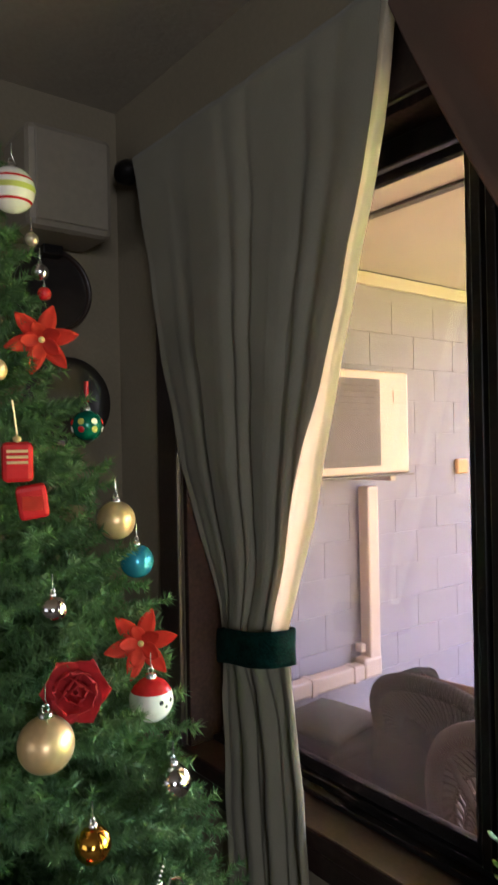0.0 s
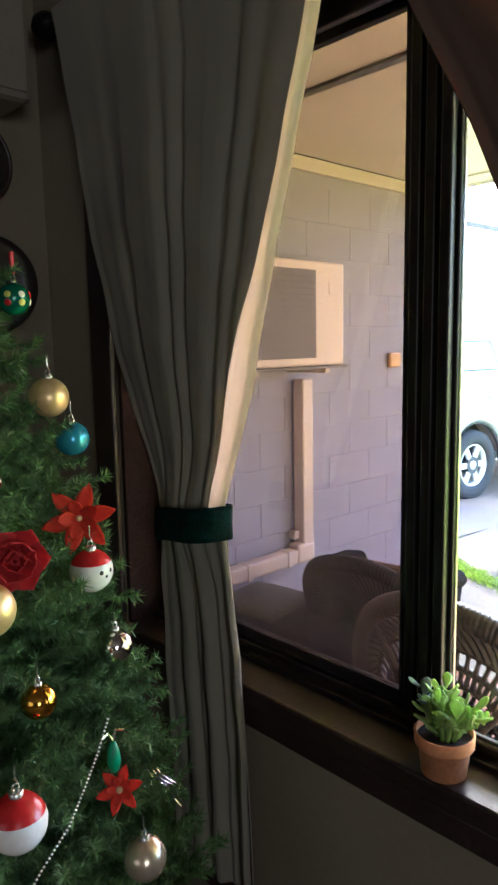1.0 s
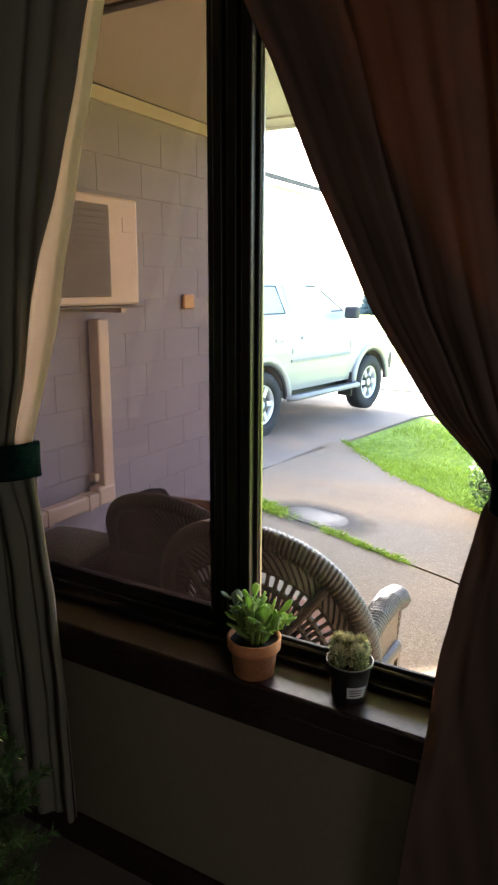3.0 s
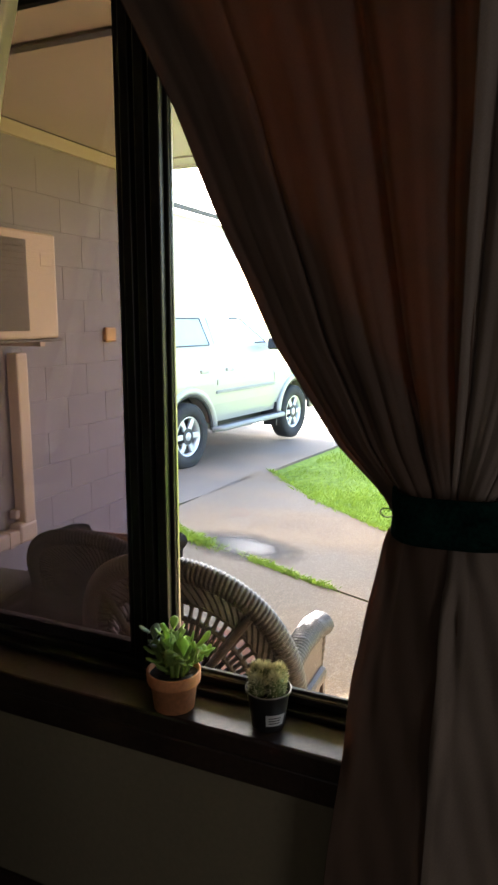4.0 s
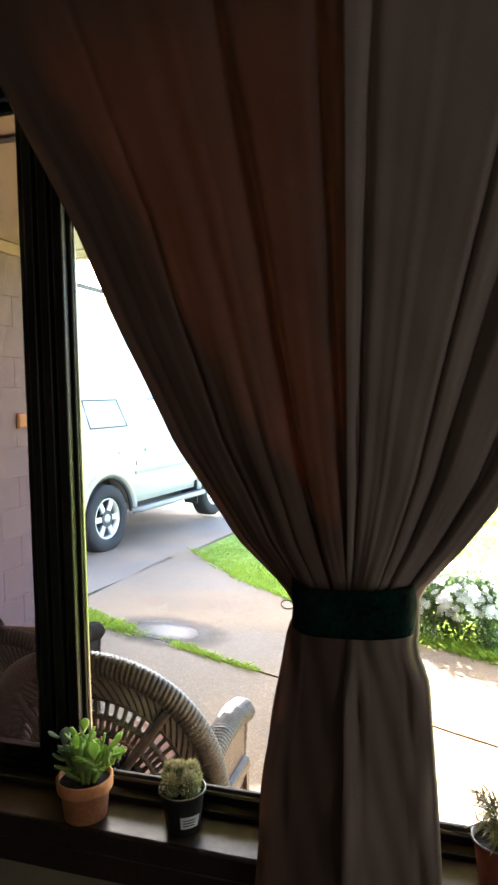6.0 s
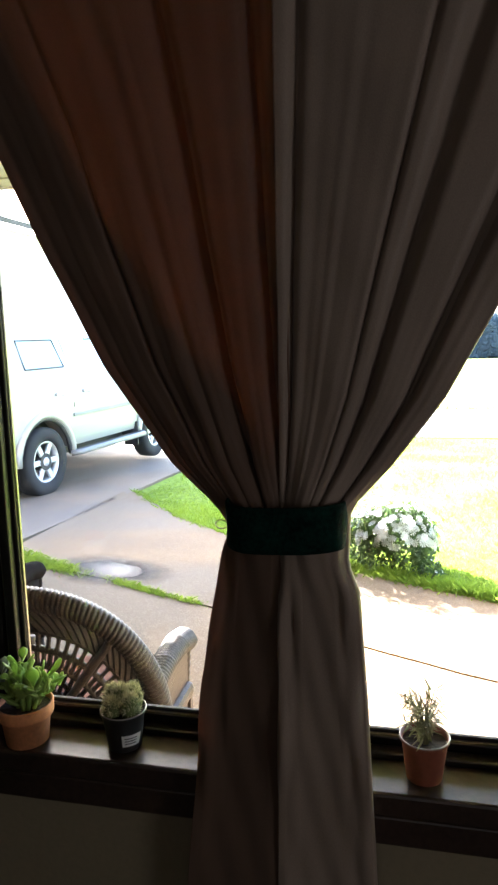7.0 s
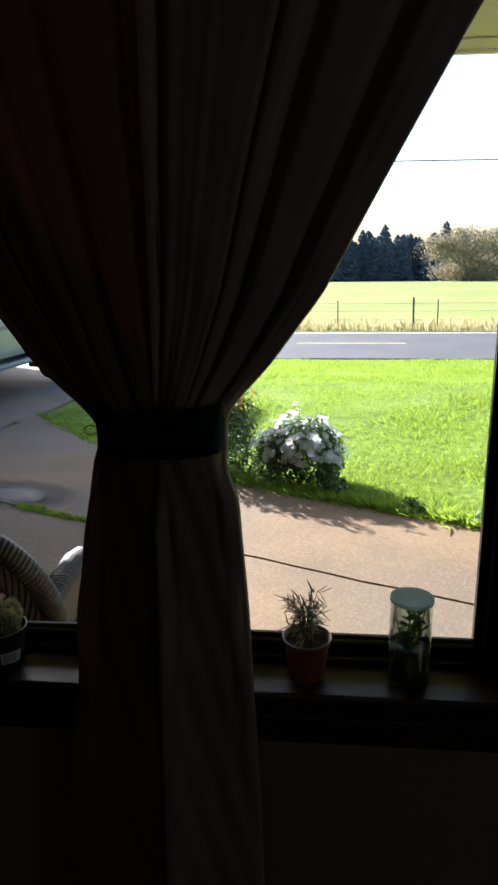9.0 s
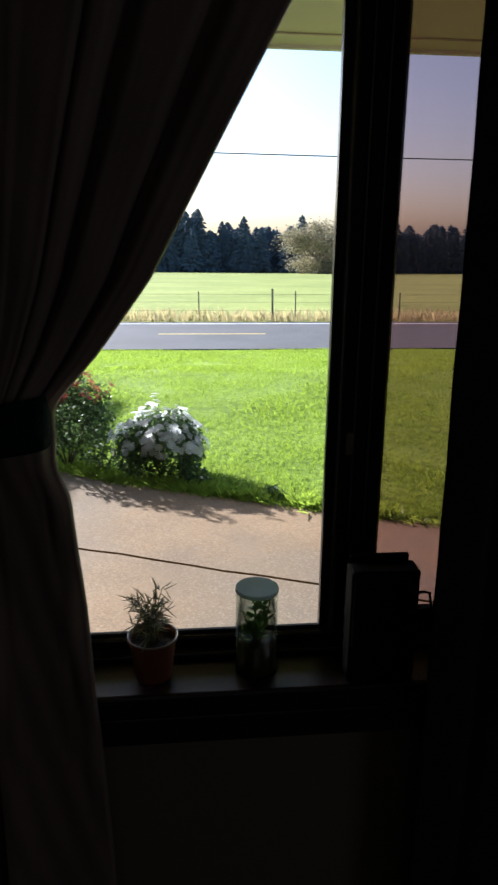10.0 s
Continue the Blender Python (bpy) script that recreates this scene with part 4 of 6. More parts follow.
for _ in range(2600):
    y = rng.uniform(-2.5, 3.98)
    spots.append((edge_x(y) + rng.normal(0.0, 0.03), y, -0.31 if edge_x(y) < 4.6 else gz(edge_x(y)) + 0.02, rng.uniform(0.7, 1.5)))
tagged(blades("joint_growth", spots, 0.02, 0.045, 0.0035, 0.8, M["blade"], 8), "green moss and grass growing in the paving joint", "grass", kind="stuff")
spots = []
for _ in range(9000):                       # longer grass hanging over the path beside the bushes
    y = rng.uniform(-0.5, 1.55)
    k = 1.0 if noise.noise((y * 3.0, 1.0, 2.0)) > -0.2 else 0.55
    spots.append((edge_x(y) + 0.02 + abs(rng.normal(0.03, 0.07)), y, -0.335, rng.uniform(0.6, 1.4) * k))
tagged(blades("border_grass", spots, 0.04, 0.085, 0.0022, 0.45, M["blade"], 18), "longer uncut green grass along the path's edge", "grass", kind="stuff")
spots = [(rng.uniform(24.1, 26.2), y, -1.36, rng.uniform(0.8, 1.3)) for y in rng.uniform(-26, 20, 9000)]
tagged(blades("roadside_grass", spots, 0.18, 0.42, 0.016, 0.25, M["dry"], 9), "tall dry straw-coloured grass along the fence", "grass", kind="stuff")

fence = thing("fence", (25.0, 0, -1.35), "old wire fence with thin weathered posts along the road", "fence")
for k, (y, r, h) in enumerate([(0.11, 0.025, 1.02), (-2.52, 0.04, 1.12), (-3.36, 0.025, 1.05), (3.4, 0.03, 1.0), (6.8, 0.05, 1.1), (10.5, 0.03, 1.0), (-7.2, 0.03, 1.0), (-10.8, 0.05, 1.1), (-14.5, 0.03, 1.0), (-18.0, 0.03, 1.0)]):
    part("post", tube(bmesh.new(), [(0, y, -0.1), (0.02 * math.sin(k), y + 0.02, h)], [r, r * 0.9], 7), M["post"], fence)
for z in (0.35, 0.65, 0.92):
    part("wire", tube(bmesh.new(), [(0, y, z + 0.01 * math.sin(y)) for y in (-18, -14.5, -10.8, -7.2, -3.36, -2.52, 0.11, 3.4, 6.8, 10.5)], 0.004, 4), M["wire"], fence)
tagged(obj("overhead_wire", tube(bmesh.new(), [(26.0, y, 4.34 + 0.009 * y + 0.0004 * y * y) for y in range(-60, 61, 6)], 0.022, 5), M["wire"]), "thin dark overhead wire along the road", "power line")


for yp in (-60.0, 60.0):                    # the poles that carry the wire
    up = thing("utility_pole", (26.0, yp, -1.42), "tall weathered wooden utility pole beside the road", "utility pole", "poles along the road")
    zw = 4.34 + 0.009 * yp + 0.0004 * yp * yp + 1.42
    part("pole", tube(bmesh.new(), [(0.16, 0, -0.2), (0.15, 0, zw * 0.5), (0.14, 0, zw + 0.5)], [0.15, 0.13, 0.11], 10), M["post"], up)
    part("insulator", bbox(-0.03, 0.05, -0.04, 0.04, zw - 0.05, zw + 0.05, 0.01), M["wire"], up)


def conifer(seed, h):
    r = random.Random(seed)
    t = thing("conifer", (0, 0, 0), "tall conifer in a distant wood, distance haze in its colour", "tree", "trees of the distant wood")
    part("trunk", tube(bmesh.new(), [(0, 0, -0.5), (0, 0, h * 0.5), (0, 0, h * 0.97)], [0.35, 0.22, 0.03], 6), M["bark"], t)
    vs, fs = [], []
    n = int(h * 15)
    for k in range(n):
        f = (k + r.random()) / n
        z = h * (0.06 + 0.94 * f)
        L = (h * 0.22) * (1 - f) ** 0.55 * r.uniform(0.55, 1.15) + 0.25
        a = r.uniform(0, 6.283)
        for s in range(4):
            b = a + r.uniform(-0.25, 0.25)
            l0, l1 = L * (0.1 + 0.22 * s), L * (0.1 + 0.22 * (s + 1.3))
            w = 0.5 * (1.1 - 0.18 * s) * (0.4 + 0.6 * (1 - f)) + 0.12
            zz = z - 0.25 * l0 + r.uniform(-0.25, 0.25)
            m = len(vs)
            c, d = math.cos(b), math.sin(b)
            vs += [(c * l0 - d * w, d * l0 + c * w, zz), (c * l0 + d * w, d * l0 - c * w, zz - 0.1), (c * l1, d * l1, zz - 0.3 * (l1 - l0) - 0.2), (c * (l0 + l1) / 2, d * (l0 + l1) / 2, zz + 0.55)]
            fs += [(m, m + 1, m + 2), (m, m + 2, m + 3), (m + 1, m + 3, m + 2), (m, m + 3, m + 1)]
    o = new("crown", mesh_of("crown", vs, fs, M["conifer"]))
    o.parent = t
    return t


def leafy(name, label, seed, h, w, n, leaf, material, cat="tree", group="", base=0.12):
    """A broad tree: tapered trunk, limbs, and a crown of many small leaf clumps with gaps."""
    r = random.Random(seed)
    t = thing(name, (0, 0, 0), label, cat, group)
    part("trunk", tube(bmesh.new(), [(0, 0, -0.3), (0.1, 0, h * 0.25), (0.0, 0.1, h * 0.55)], [h * 0.03, h * 0.022, h * 0.01], 8), M["bark"], t)
    hubs = []
    for k in range(26):
        a, f = r.uniform(0, 6.283), r.random() ** 0.7
        z = h * (base + (0.92 - base) * r.random())
        rad = w * 0.5 * f * math.sqrt(max(0.05, 1 - ((z / h - 0.5) / 0.58) ** 2))
        hubs.append(Vector((rad * math.cos(a), rad * math.sin(a), z)))
        if k % 3 == 0:
            part("limb", tube(bmesh.new(), [(0, 0, h * 0.25), hubs[-1] * 0.6 + Vector((0, 0, h * 0.12)), hubs[-1]], [h * 0.012, h * 0.008, h * 0.003], 5), M["bark"], t)
    vs, fs = [], []
    for k in range(n):
        p = hubs[r.randrange(len(hubs))] + Vector((r.gauss(0, w * 0.11), r.gauss(0, w * 0.11), r.gauss(0, h * 0.07)))
        u = Vector((r.gauss(0, 1), r.gauss(0, 1), r.gauss(0, 1))).normalized() * leaf * r.uniform(0.6, 1.3)
        v = u.cross(Vector((r.gauss(0, 1), r.gauss(0, 1), r.gauss(0, 1))).normalized()) * 0.6
        m = len(vs)
        vs += [p - u, p + v, p + u, p - v]
        fs.append((m, m + 1, m + 2, m + 3))
    o = new("crown", mesh_of("crown", vs, fs, material))
    o.parent = t
    return t


kinds = [conifer(40 + k, hh) for k, hh in enumerate((24, 21, 18, 25))]
rr = random.Random(77)
y, k = 110.0, 0
while y > -150:
    x = 300 + rr.uniform(-8, 8)
    tall = 1.0 if y > -9 else 0.80
    s = rr.uniform(0.82, 1.04) * tall
    m = Matrix.Translation((x, y, gz(x))) @ Matrix.Rotation(rr.uniform(0, 6.28), 4, "Z")
    if k < 4:
        o = kinds[k]
        o.matrix_basis = m
    else:
        o = copy_thing(kinds[k % 4], m)
    o.scale = (s * 1.35, s * 1.35, s * (1 if k % 5 else 1.12))
    y -= rr.uniform(1.0, 2.4)
    k += 1
y = 112.0
while y > -150:                             # a second rank behind
    o = copy_thing(kinds[rr.randrange(4)], Matrix.Translation((314 + rr.uniform(-4, 4), y, gz(314))) @ Matrix.Rotation(rr.uniform(0, 6.28), 4, "Z"))
    s = rr.uniform(0.80, 1.0) * (1.0 if y > -9 else 0.82)
    o.scale = (s * 1.8, s * 1.8, s)
    y -= rr.uniform(1.8, 3.2)
wl = leafy("broad_tree", "broad olive-coloured tree at the edge of the field", 5, 18.0, 22.0, 15000, 0.38, M["willow"], base=0.06)
wl.matrix_basis = Matrix.Translation((250, -49, gz(250)))
wl2 = copy_thing(wl, Matrix.Translation((262, -66, gz(262))) @ Matrix.Rotation(2.0, 4, "Z"))


def flower_mesh(name, material, petals, r):
    vs, fs = [(0, 0, 0.004)], []
    for k in range(petals):
        a = 6.28318 * k / petals
        for da, f in ((-0.24, 0.5), (-0.20, 0.95), (0.20, 1.0), (0.24, 0.5)):
            vs.append((r * f * math.cos(a + da), r * f * math.sin(a + da), 0.15 * r * (1 - f) - 0.12 * r * (f > 0.9)))
        n = 1 + 4 * k
        fs.append((0, n, n + 1, n + 2, n + 3))
    me = mesh_of(name, vs, fs, material)
    return me


def bush(name, label, at, w, d, h, n_leaf, petal, n_flower, fr, seed, top=0.0):
    r = random.Random(seed)
    b = thing(name, at, label, "bush")
    vs, fs = [], []
    def shell(a, e):
        k = 1 + 0.16 * math.sin(3 * a + seed) * math.cos(2 * e) + 0.10 * math.sin(5 * a + 2 * e + seed)
        return k
    for _ in range(n_leaf):
        a, e = r.uniform(0, 6.283), math.asin(r.uniform(-0.6, 1))
        q = r.uniform(0.55, 1.0) * shell(a, e)
        p = Vector((d * q * math.cos(e) * math.cos(a), w * q * math.cos(e) * math.sin(a), h * 0.42 + h * 0.55 * q * math.sin(e)))
        u = Vector((r.gauss(0, 1), r.gauss(0, 1), r.gauss(0.4, 1))).normalized() * r.uniform(0.014, 0.03)
        v = u.cross(Vector((r.gauss(0, 1), r.gauss(0, 1), r.gauss(0, 1))).normalized()) * 0.45
        m = len(vs)
        vs += [p - u, p + v, p + u, p - v]
        fs.append((m, m + 1, m + 2, m + 3))
    o = new("foliage", mesh_of("foliage", vs, fs, M["bush_leaf"]))
    o.parent = b
    for k in range(7):
        a = r.uniform(0, 6.28)
        part("stem", tube(bmesh.new(), [(0.02 * math.cos(a), 0.02 * math.sin(a), 0), (d * 0.5 * math.cos(a), w * 0.5 * math.sin(a), h * 0.5)], [0.008, 0.004], 5), M["bark"], b)
    fm = flower_mesh("flower", petal, 9, fr)
    fm.materials.append(M["yellow_eye"])
    for k in range(n_flower):
        a, e = r.uniform(0, 6.283), math.asin(r.uniform(top, 1))
        q = 1.02 * shell(a, e) * r.uniform(0.86, 1.12)
        nrm = Vector((math.cos(e) * math.cos(a), math.cos(e) * math.sin(a), math.sin(e) + 0.3)).normalized()
        o = new("flower", fm)
        o.parent = b
        o.matrix_local = Matrix.Translation((d * q * math.cos(e) * math.cos(a), w * q * math.cos(e) * math.sin(a), h * 0.42 + h * 0.55 * q * math.sin(e))) @ nrm.to_track_quat("Z", "Y").to_matrix().to_4x4() @ Matrix.Rotation(r.uniform(-0.4, 0.4), 4, "X") @ Matrix.Rotation(r.uniform(-0.4, 0.4), 4, "Y")
    return b


bush("flowering_bush", "round bush covered in white daisy-like flowers beside the path", (4.98, 0.97, -0.36), 0.34, 0.29, 0.54, 6200, M["petal_white"], 299, 0.030, 3, 0.10)
bush("flowering_bush", "green bush topped with dull red flowers beside the path", (5.35, 1.72, -0.36), 0.38, 0.30, 0.78, 5200, M["petal_red"], 140, 0.026, 8, 0.55)
for k, (x, y, w, h) in enumerate(((4.34, 0.22, 0.09, 0.11), (4.10, -0.20, 0.09, 0.12), (4.66, 0.74, 0.13, 0.16), (5.0, 1.42, 0.13, 0.26))):
    bush("border_plant", "small low plant at the lawn's edge", (x + 0.06, y, -0.345), w, w, h, 200, M["petal_white"], 4, 0.014, 20 + k, 0.3)


# ---- wicker chairs on the patio ----
M["wicker"] = mat("brown_wicker", (0.046, 0.031, 0.025), 0.5, 0, 0.3, 40, 0.0015, 160, 0.4)
M["wicker_light"] = mat("weathered_wicker", (0.065, 0.057, 0.056), 0.5, 0, 0.25, 40, 0.0015, 160, 0.4)
# near-black wicker: the porch's shade is put into this colour
M["wicker_dark_shaded"] = mat("dark_shaded_wicker", (0.016, 0.013, 0.014), 0.8, 0, 0.3, 40, 0.0015, 160, 0.08)
M["cushion"] = mat("rust_cushion", (0.17, 0.065, 0.038), 0.9, 0, 0.15, 8, 0.0006, 200)


def woven_tube(pts, radius, flat=1.0, pitch=0.030, seg=14, grow=0.0):
    """A tube wrapped in cane: its surface rises and falls along and round it."""
    bm = bmesh.new()
    pts = [Vector(p) for p in pts]
    dense, total = [], 0.0
    for a, b in zip(pts, pts[1:]):
        n = max(2, int((b - a).length / (pitch / 5)))
        dense += [a.lerp(b, k / n) for k in range(n)]
    dense.append(pts[-1])
    rings, run = [], 0.0
    for i, p in enumerate(dense):
        d = (dense[min(i + 2, len(dense) - 1)] - dense[max(i - 2, 0)]).normalized()
        a = d.cross(Vector((0, 0, 1)))
        if a.length < 0.1:
            a = d.cross(Vector((0, 1, 0)))
        a.normalize()
        b = a.cross(d)
        run += (dense[i] - dense[i - 1]).length if i else 0
        ring = []
        for k in range(seg):
            t = 6.28318 * k / seg
            q = (radius + grow * run) * (1 + 0.055 * math.sin(6.28318 * run / pitch + 2 * t) + 0.035 * math.cos(6 * t))
            ring.append(bm.verts.new(p + a * (math.cos(t) * q * flat) + b * (math.sin(t) * q)))
        rings.append(ring)
    for r, s in zip(rings, rings[1:]):
        for k in range(seg):
            bm.faces.new((r[k], r[(k + 1) % seg], s[(k + 1) % seg], s[k]))
    bm.faces.new(rings[0][::-1])
    bm.faces.new(rings[-1])
    return bm


def wicker_chair(at, rz, label, cane, W=0.40, H=0.53, openwork=True):
    c = thing("wicker_chair", at, label, "chair", "wicker chairs on the patio", rz=rz)
    Z0c = 0.42
    def arch(f, t, x=0.0):
        """A point of the fan back: f from its root (0) to its rim (1), t from one side (0) to the other (pi)."""
        bow = 0.10 * (1 - math.sin(t)) * f
        return Vector((x + bow - 0.05 * f * math.sin(t), -W * f * math.copysign(abs(math.cos(t)) ** 0.86, math.cos(t)), Z0c + H * f * math.sin(t) ** 0.72))
    def web(f0, f1, rows, cols=72):
        """A close-woven ring of the back."""
        bm = bmesh.new()
        grid = [[bm.verts.new(arch(f0 + (f1 - f0) * j / rows, math.pi * k / cols) + Vector((0.003 * (-1) ** (j + k), 0, 0))) for k in range(cols + 1)] for j in range(rows + 1)]
        for q, s in zip(grid, grid[1:]):
            for k in range(cols):
                bm.faces.new((q[k], q[k + 1], s[k + 1], s[k]))
        p = part("woven_panel", bm, cane, c)
        p.modifiers.new("thickness", "SOLIDIFY").thickness = 0.010
    part("back_rim", woven_tube([(0.10, -W, 0.30)] + [arch(1, math.pi * k / 40) for k in range(41)] + [(0.10, W, 0.30)], 0.037, 1.0, 0.015, 16), cane, c, smooth=True)
    if openwork:
        web(0.80, 0.985, 6)
        for f in (0.555, 0.665, 0.79):
            part("back_hoop", woven_tube([arch(f, math.pi * k / 24) for k in range(25)], 0.011, 1, 0.016, 8), cane, c, smooth=True)
        for k in range(1, 30):
            t = math.pi * k / 30
            part("back_spoke", tube(bmesh.new(), [arch(0.66, t), arch(0.70, t), arch(0.75, t), arch(0.80, t)], [0.014, 0.007, 0.007, 0.015], 6), cane, c)
        for k in range(1, 38):
            t = math.pi * k / 38
            part("back_spoke", tube(bmesh.new(), [arch(0.55, t), arch(0.61, t), arch(0.67, t)], [0.011, 0.007, 0.011], 6), cane, c)
        for k in range(1, 24):
            t = math.pi * k / 24
            part("heart_cane", tube(bmesh.new(), [arch(0.06, t), arch(0.30, t), arch(0.55, t)], [0.004, 0.007, 0.008], 5), M["wicker_dark_shaded"], c)
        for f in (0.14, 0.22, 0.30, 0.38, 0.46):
            part("heart_cane", tube(bmesh.new(), [arch(f, math.pi * k / 24) + Vector((0.005 * (-1) ** k, 0, 0)) for k in range(25)], 0.011, 5), M["wicker_dark_shaded"], c)
        for t in (0.25, 0.5, 0.75):
            part("back_rib", woven_tube([arch(f, math.pi * t) + Vector((-0.012, 0, 0)) for f in (0.04, 0.3, 0.6, 0.97)], 0.015, 1, 0.016, 8), M["wicker_light"] if t == 0.5 else cane, c, smooth=True)
    else:
        web(0.02, 0.985, 20)
        part("back_skirt", bbox(0.0, 0.02, -W + 0.01, W - 0.01, 0.03, 0.425, 0.004), cane, c)
    part("seat", bbox(0.02, 0.50, -W + 0.02, W - 0.02, 0.34, 0.40, 0.02), cane, c)
    part("seat_cushion", bbox(0.05, 0.49, -W + 0.06, W - 0.06, 0.40, 0.48, 0.03), M["cushion"] if cane is M["wicker"] else M["wicker_dark_shaded"], c, "seat cushion")
    for s in (-1, 1):
        part("arm", woven_tube([(0.05, s * (W - 0.02), 0.60), (0.20, s * (W - 0.03), 0.615), (0.36, s * (W - 0.04), 0.605), (0.47, s * (W - 0.045), 0.575)], 0.034, 1.15, 0.016, 16, 0.022), M["wicker_light"] if openwork else cane, c, "woven wicker arm", smooth=True)
        part("arm_panel", bbox(0.06, 0.50, s * (W - 0.05) - 0.008, s * (W - 0.05) + 0.008, 0.30, 0.58, 0.003), cane, c)
        part("leg", woven_tube([(0.51, s * (W - 0.06), 0.52), (0.48, s * (W - 0.07), 0.3), (0.50, s * (W - 0.06), 0.0)], 0.026), cane, c, smooth=True)
        part("leg", woven_tube([(0.07, s * (W - 0.03), 0.42), (0.05, s * (W - 0.03), 0.2), (0.03, s * (W - 0.02), 0.0)], 0.026), cane, c, smooth=True)
    part("apron", bbox(0.47, 0.50, -W + 0.03, W - 0.03, 0.22, 0.345, 0.004), cane, c)
    return c


wicker_chair((1.80, 2.06, -0.30), 0, "brown wicker armchair with an openwork fan back", M["wicker"], 0.388, 0.50)
wicker_chair((2.40, 2.88, -0.30), 8, "brown wicker armchair with the wing's shade put into its colour", M["wicker_dark_shaded"], 0.31, 0.31, False)
M["olive_cloth"] = mat("olive_cloth", (0.05, 0.05, 0.032), 0.9, 0, 0.25, 14, 0.001, 180)
M["rose_cloth"] = mat("faded_rose_cloth", (0.20, 0.12, 0.105), 0.9, 0, 0.2, 12, 0.001, 180)


def pillow(name, at, rz, w, d, h, material, label):
    """A soft cushion, full in the middle and pinched at its corners."""
    bm = bmesh.new()
    n = 12
    for q in (-1, 1):
        g = [[bm.verts.new((w * (i / n - 0.5) * (1 - 0.10 * math.cos(math.pi * (j / n - 0.5))), d * (j / n - 0.5) * (1 - 0.10 * math.cos(math.pi * (i / n - 0.5))), q * h * 0.5 * (math.sin(math.pi * i / n) * math.sin(math.pi * j / n)) ** 0.45)) for j in range(n + 1)] for i in range(n + 1)]
        for i in range(n):
            for j in range(n):
                bm.faces.new((g[i][j], g[i + 1][j], g[i + 1][j + 1], g[i][j + 1]))
    bmesh.ops.remove_doubles(bm, verts=bm.verts, dist=0.0004)
    bmesh.ops.recalc_face_normals(bm, faces=bm.faces)
    o = tagged(obj(name, bm, material, None, True), label, "cushion")
    o.matrix_world = at @ Matrix.Rotation(radians(rz), 4, "Z")
    return o


pillow("cushion", pose(2.60, 2.84, 0.27, 0, 68, 8), 0, 0.30, 0.38, 0.13, M["rose_cloth"], "faded rose cushion leaning in the dark wicker chair")
stool = thing("wicker_stool", (2.33, 3.42, -0.30), "low dark wicker stool under the pipe cover", "stool")
part("seat", bbox(-0.21, 0.21, -0.21, 0.21, 0.33, 0.38, 0.015), M["wicker_dark_shaded"], stool)
for sx in (-1, 1):
    for sy in (-1, 1):
        part("leg", woven_tube([(sx * 0.18, sy * 0.18, 0.34), (sx * 0.185, sy * 0.185, 0.15), (sx * 0.19, sy * 0.19, 0.0)], 0.02), M["wicker_dark_shaded"], stool, smooth=True)
    part("apron", bbox(sx * 0.195 - 0.008, sx * 0.195 + 0.008, -0.18, 0.18, 0.14, 0.335, 0.003), M["wicker_dark_shaded"], stool)
    part("apron", bbox(-0.18, 0.18, sx * 0.195 - 0.008, sx * 0.195 + 0.008, 0.14, 0.335, 0.003), M["wicker_dark_shaded"], stool)
pillow("cushion", pose(2.33, 3.42, 0.125), 8, 0.42, 0.42, 0.11, M["olive_cloth"], "worn olive cushion lying on the wicker stool")

# ---- things on the window sill ----
M["terracotta"] = mat("terracotta", (0.62, 0.25, 0.10), 0.8, 0, 0.12, 14, 0.0006, 120)
M["black_plastic"] = mat("black_plastic", (0.018, 0.017, 0.016), 0.4, 0, 0.15, 12, 0, 90)
M["brown_plastic"] = mat("brown_plastic", (0.24, 0.075, 0.04), 0.45, 0, 0.1, 12, 0, 90)
# pale colour for the pot lips, painting the highlight on the plastic rim
M["pot_rim_shine"] = mat("rim_highlight_plastic", (0.30, 0.27, 0.25), 0.3, 0, 0.2, 20, 0, 90)
M["potting"] = mat("potting_soil", (0.035, 0.026, 0.02), 0.95, 0, 0.3, 60, 0.003, 250)
M["label"] = mat("paper_label", (0.70, 0.69, 0.66), 0.7, 0, 0.04, 12, 0, 90)
M["jade"] = leaf_mat("jade_leaf", (0.24, 0.42, 0.09), (0.50, 0.66, 0.20), 0.3, 0, 0.35)
M["jade_grey"] = leaf_mat("grey_green_leaf", (0.24, 0.33, 0.24), (0.42, 0.50, 0.38), 0.4, 0, 0.2)
M["cactus"] = mat("cactus_skin", (0.17, 0.21, 0.07), 0.7, 0, 0.25, 30, 0.001, 200)
M["spine"] = mat("cactus_spines", (0.85, 0.78, 0.50), 0.7, 0, 0.15, 30, 0, 90)
M["sprig"] = leaf_mat("narrow_leaf", (0.24, 0.26, 0.11), (0.46, 0.46, 0.22), 0.5, 0, 0.25)
M["clear"] = glass_mat("clear_plastic", (0.87, 0.91, 0.88), 0.8)
M["lid"] = leaf_mat("frosted_lid", (0.56, 0.68, 0.80), (0.70, 0.83, 0.94), 0.2, 0, 0.7)
M["gel"] = mat("green_growing_medium", (0.14, 0.13, 0.06), 0.5, 0, 0.2, 30, 0.001, 120)


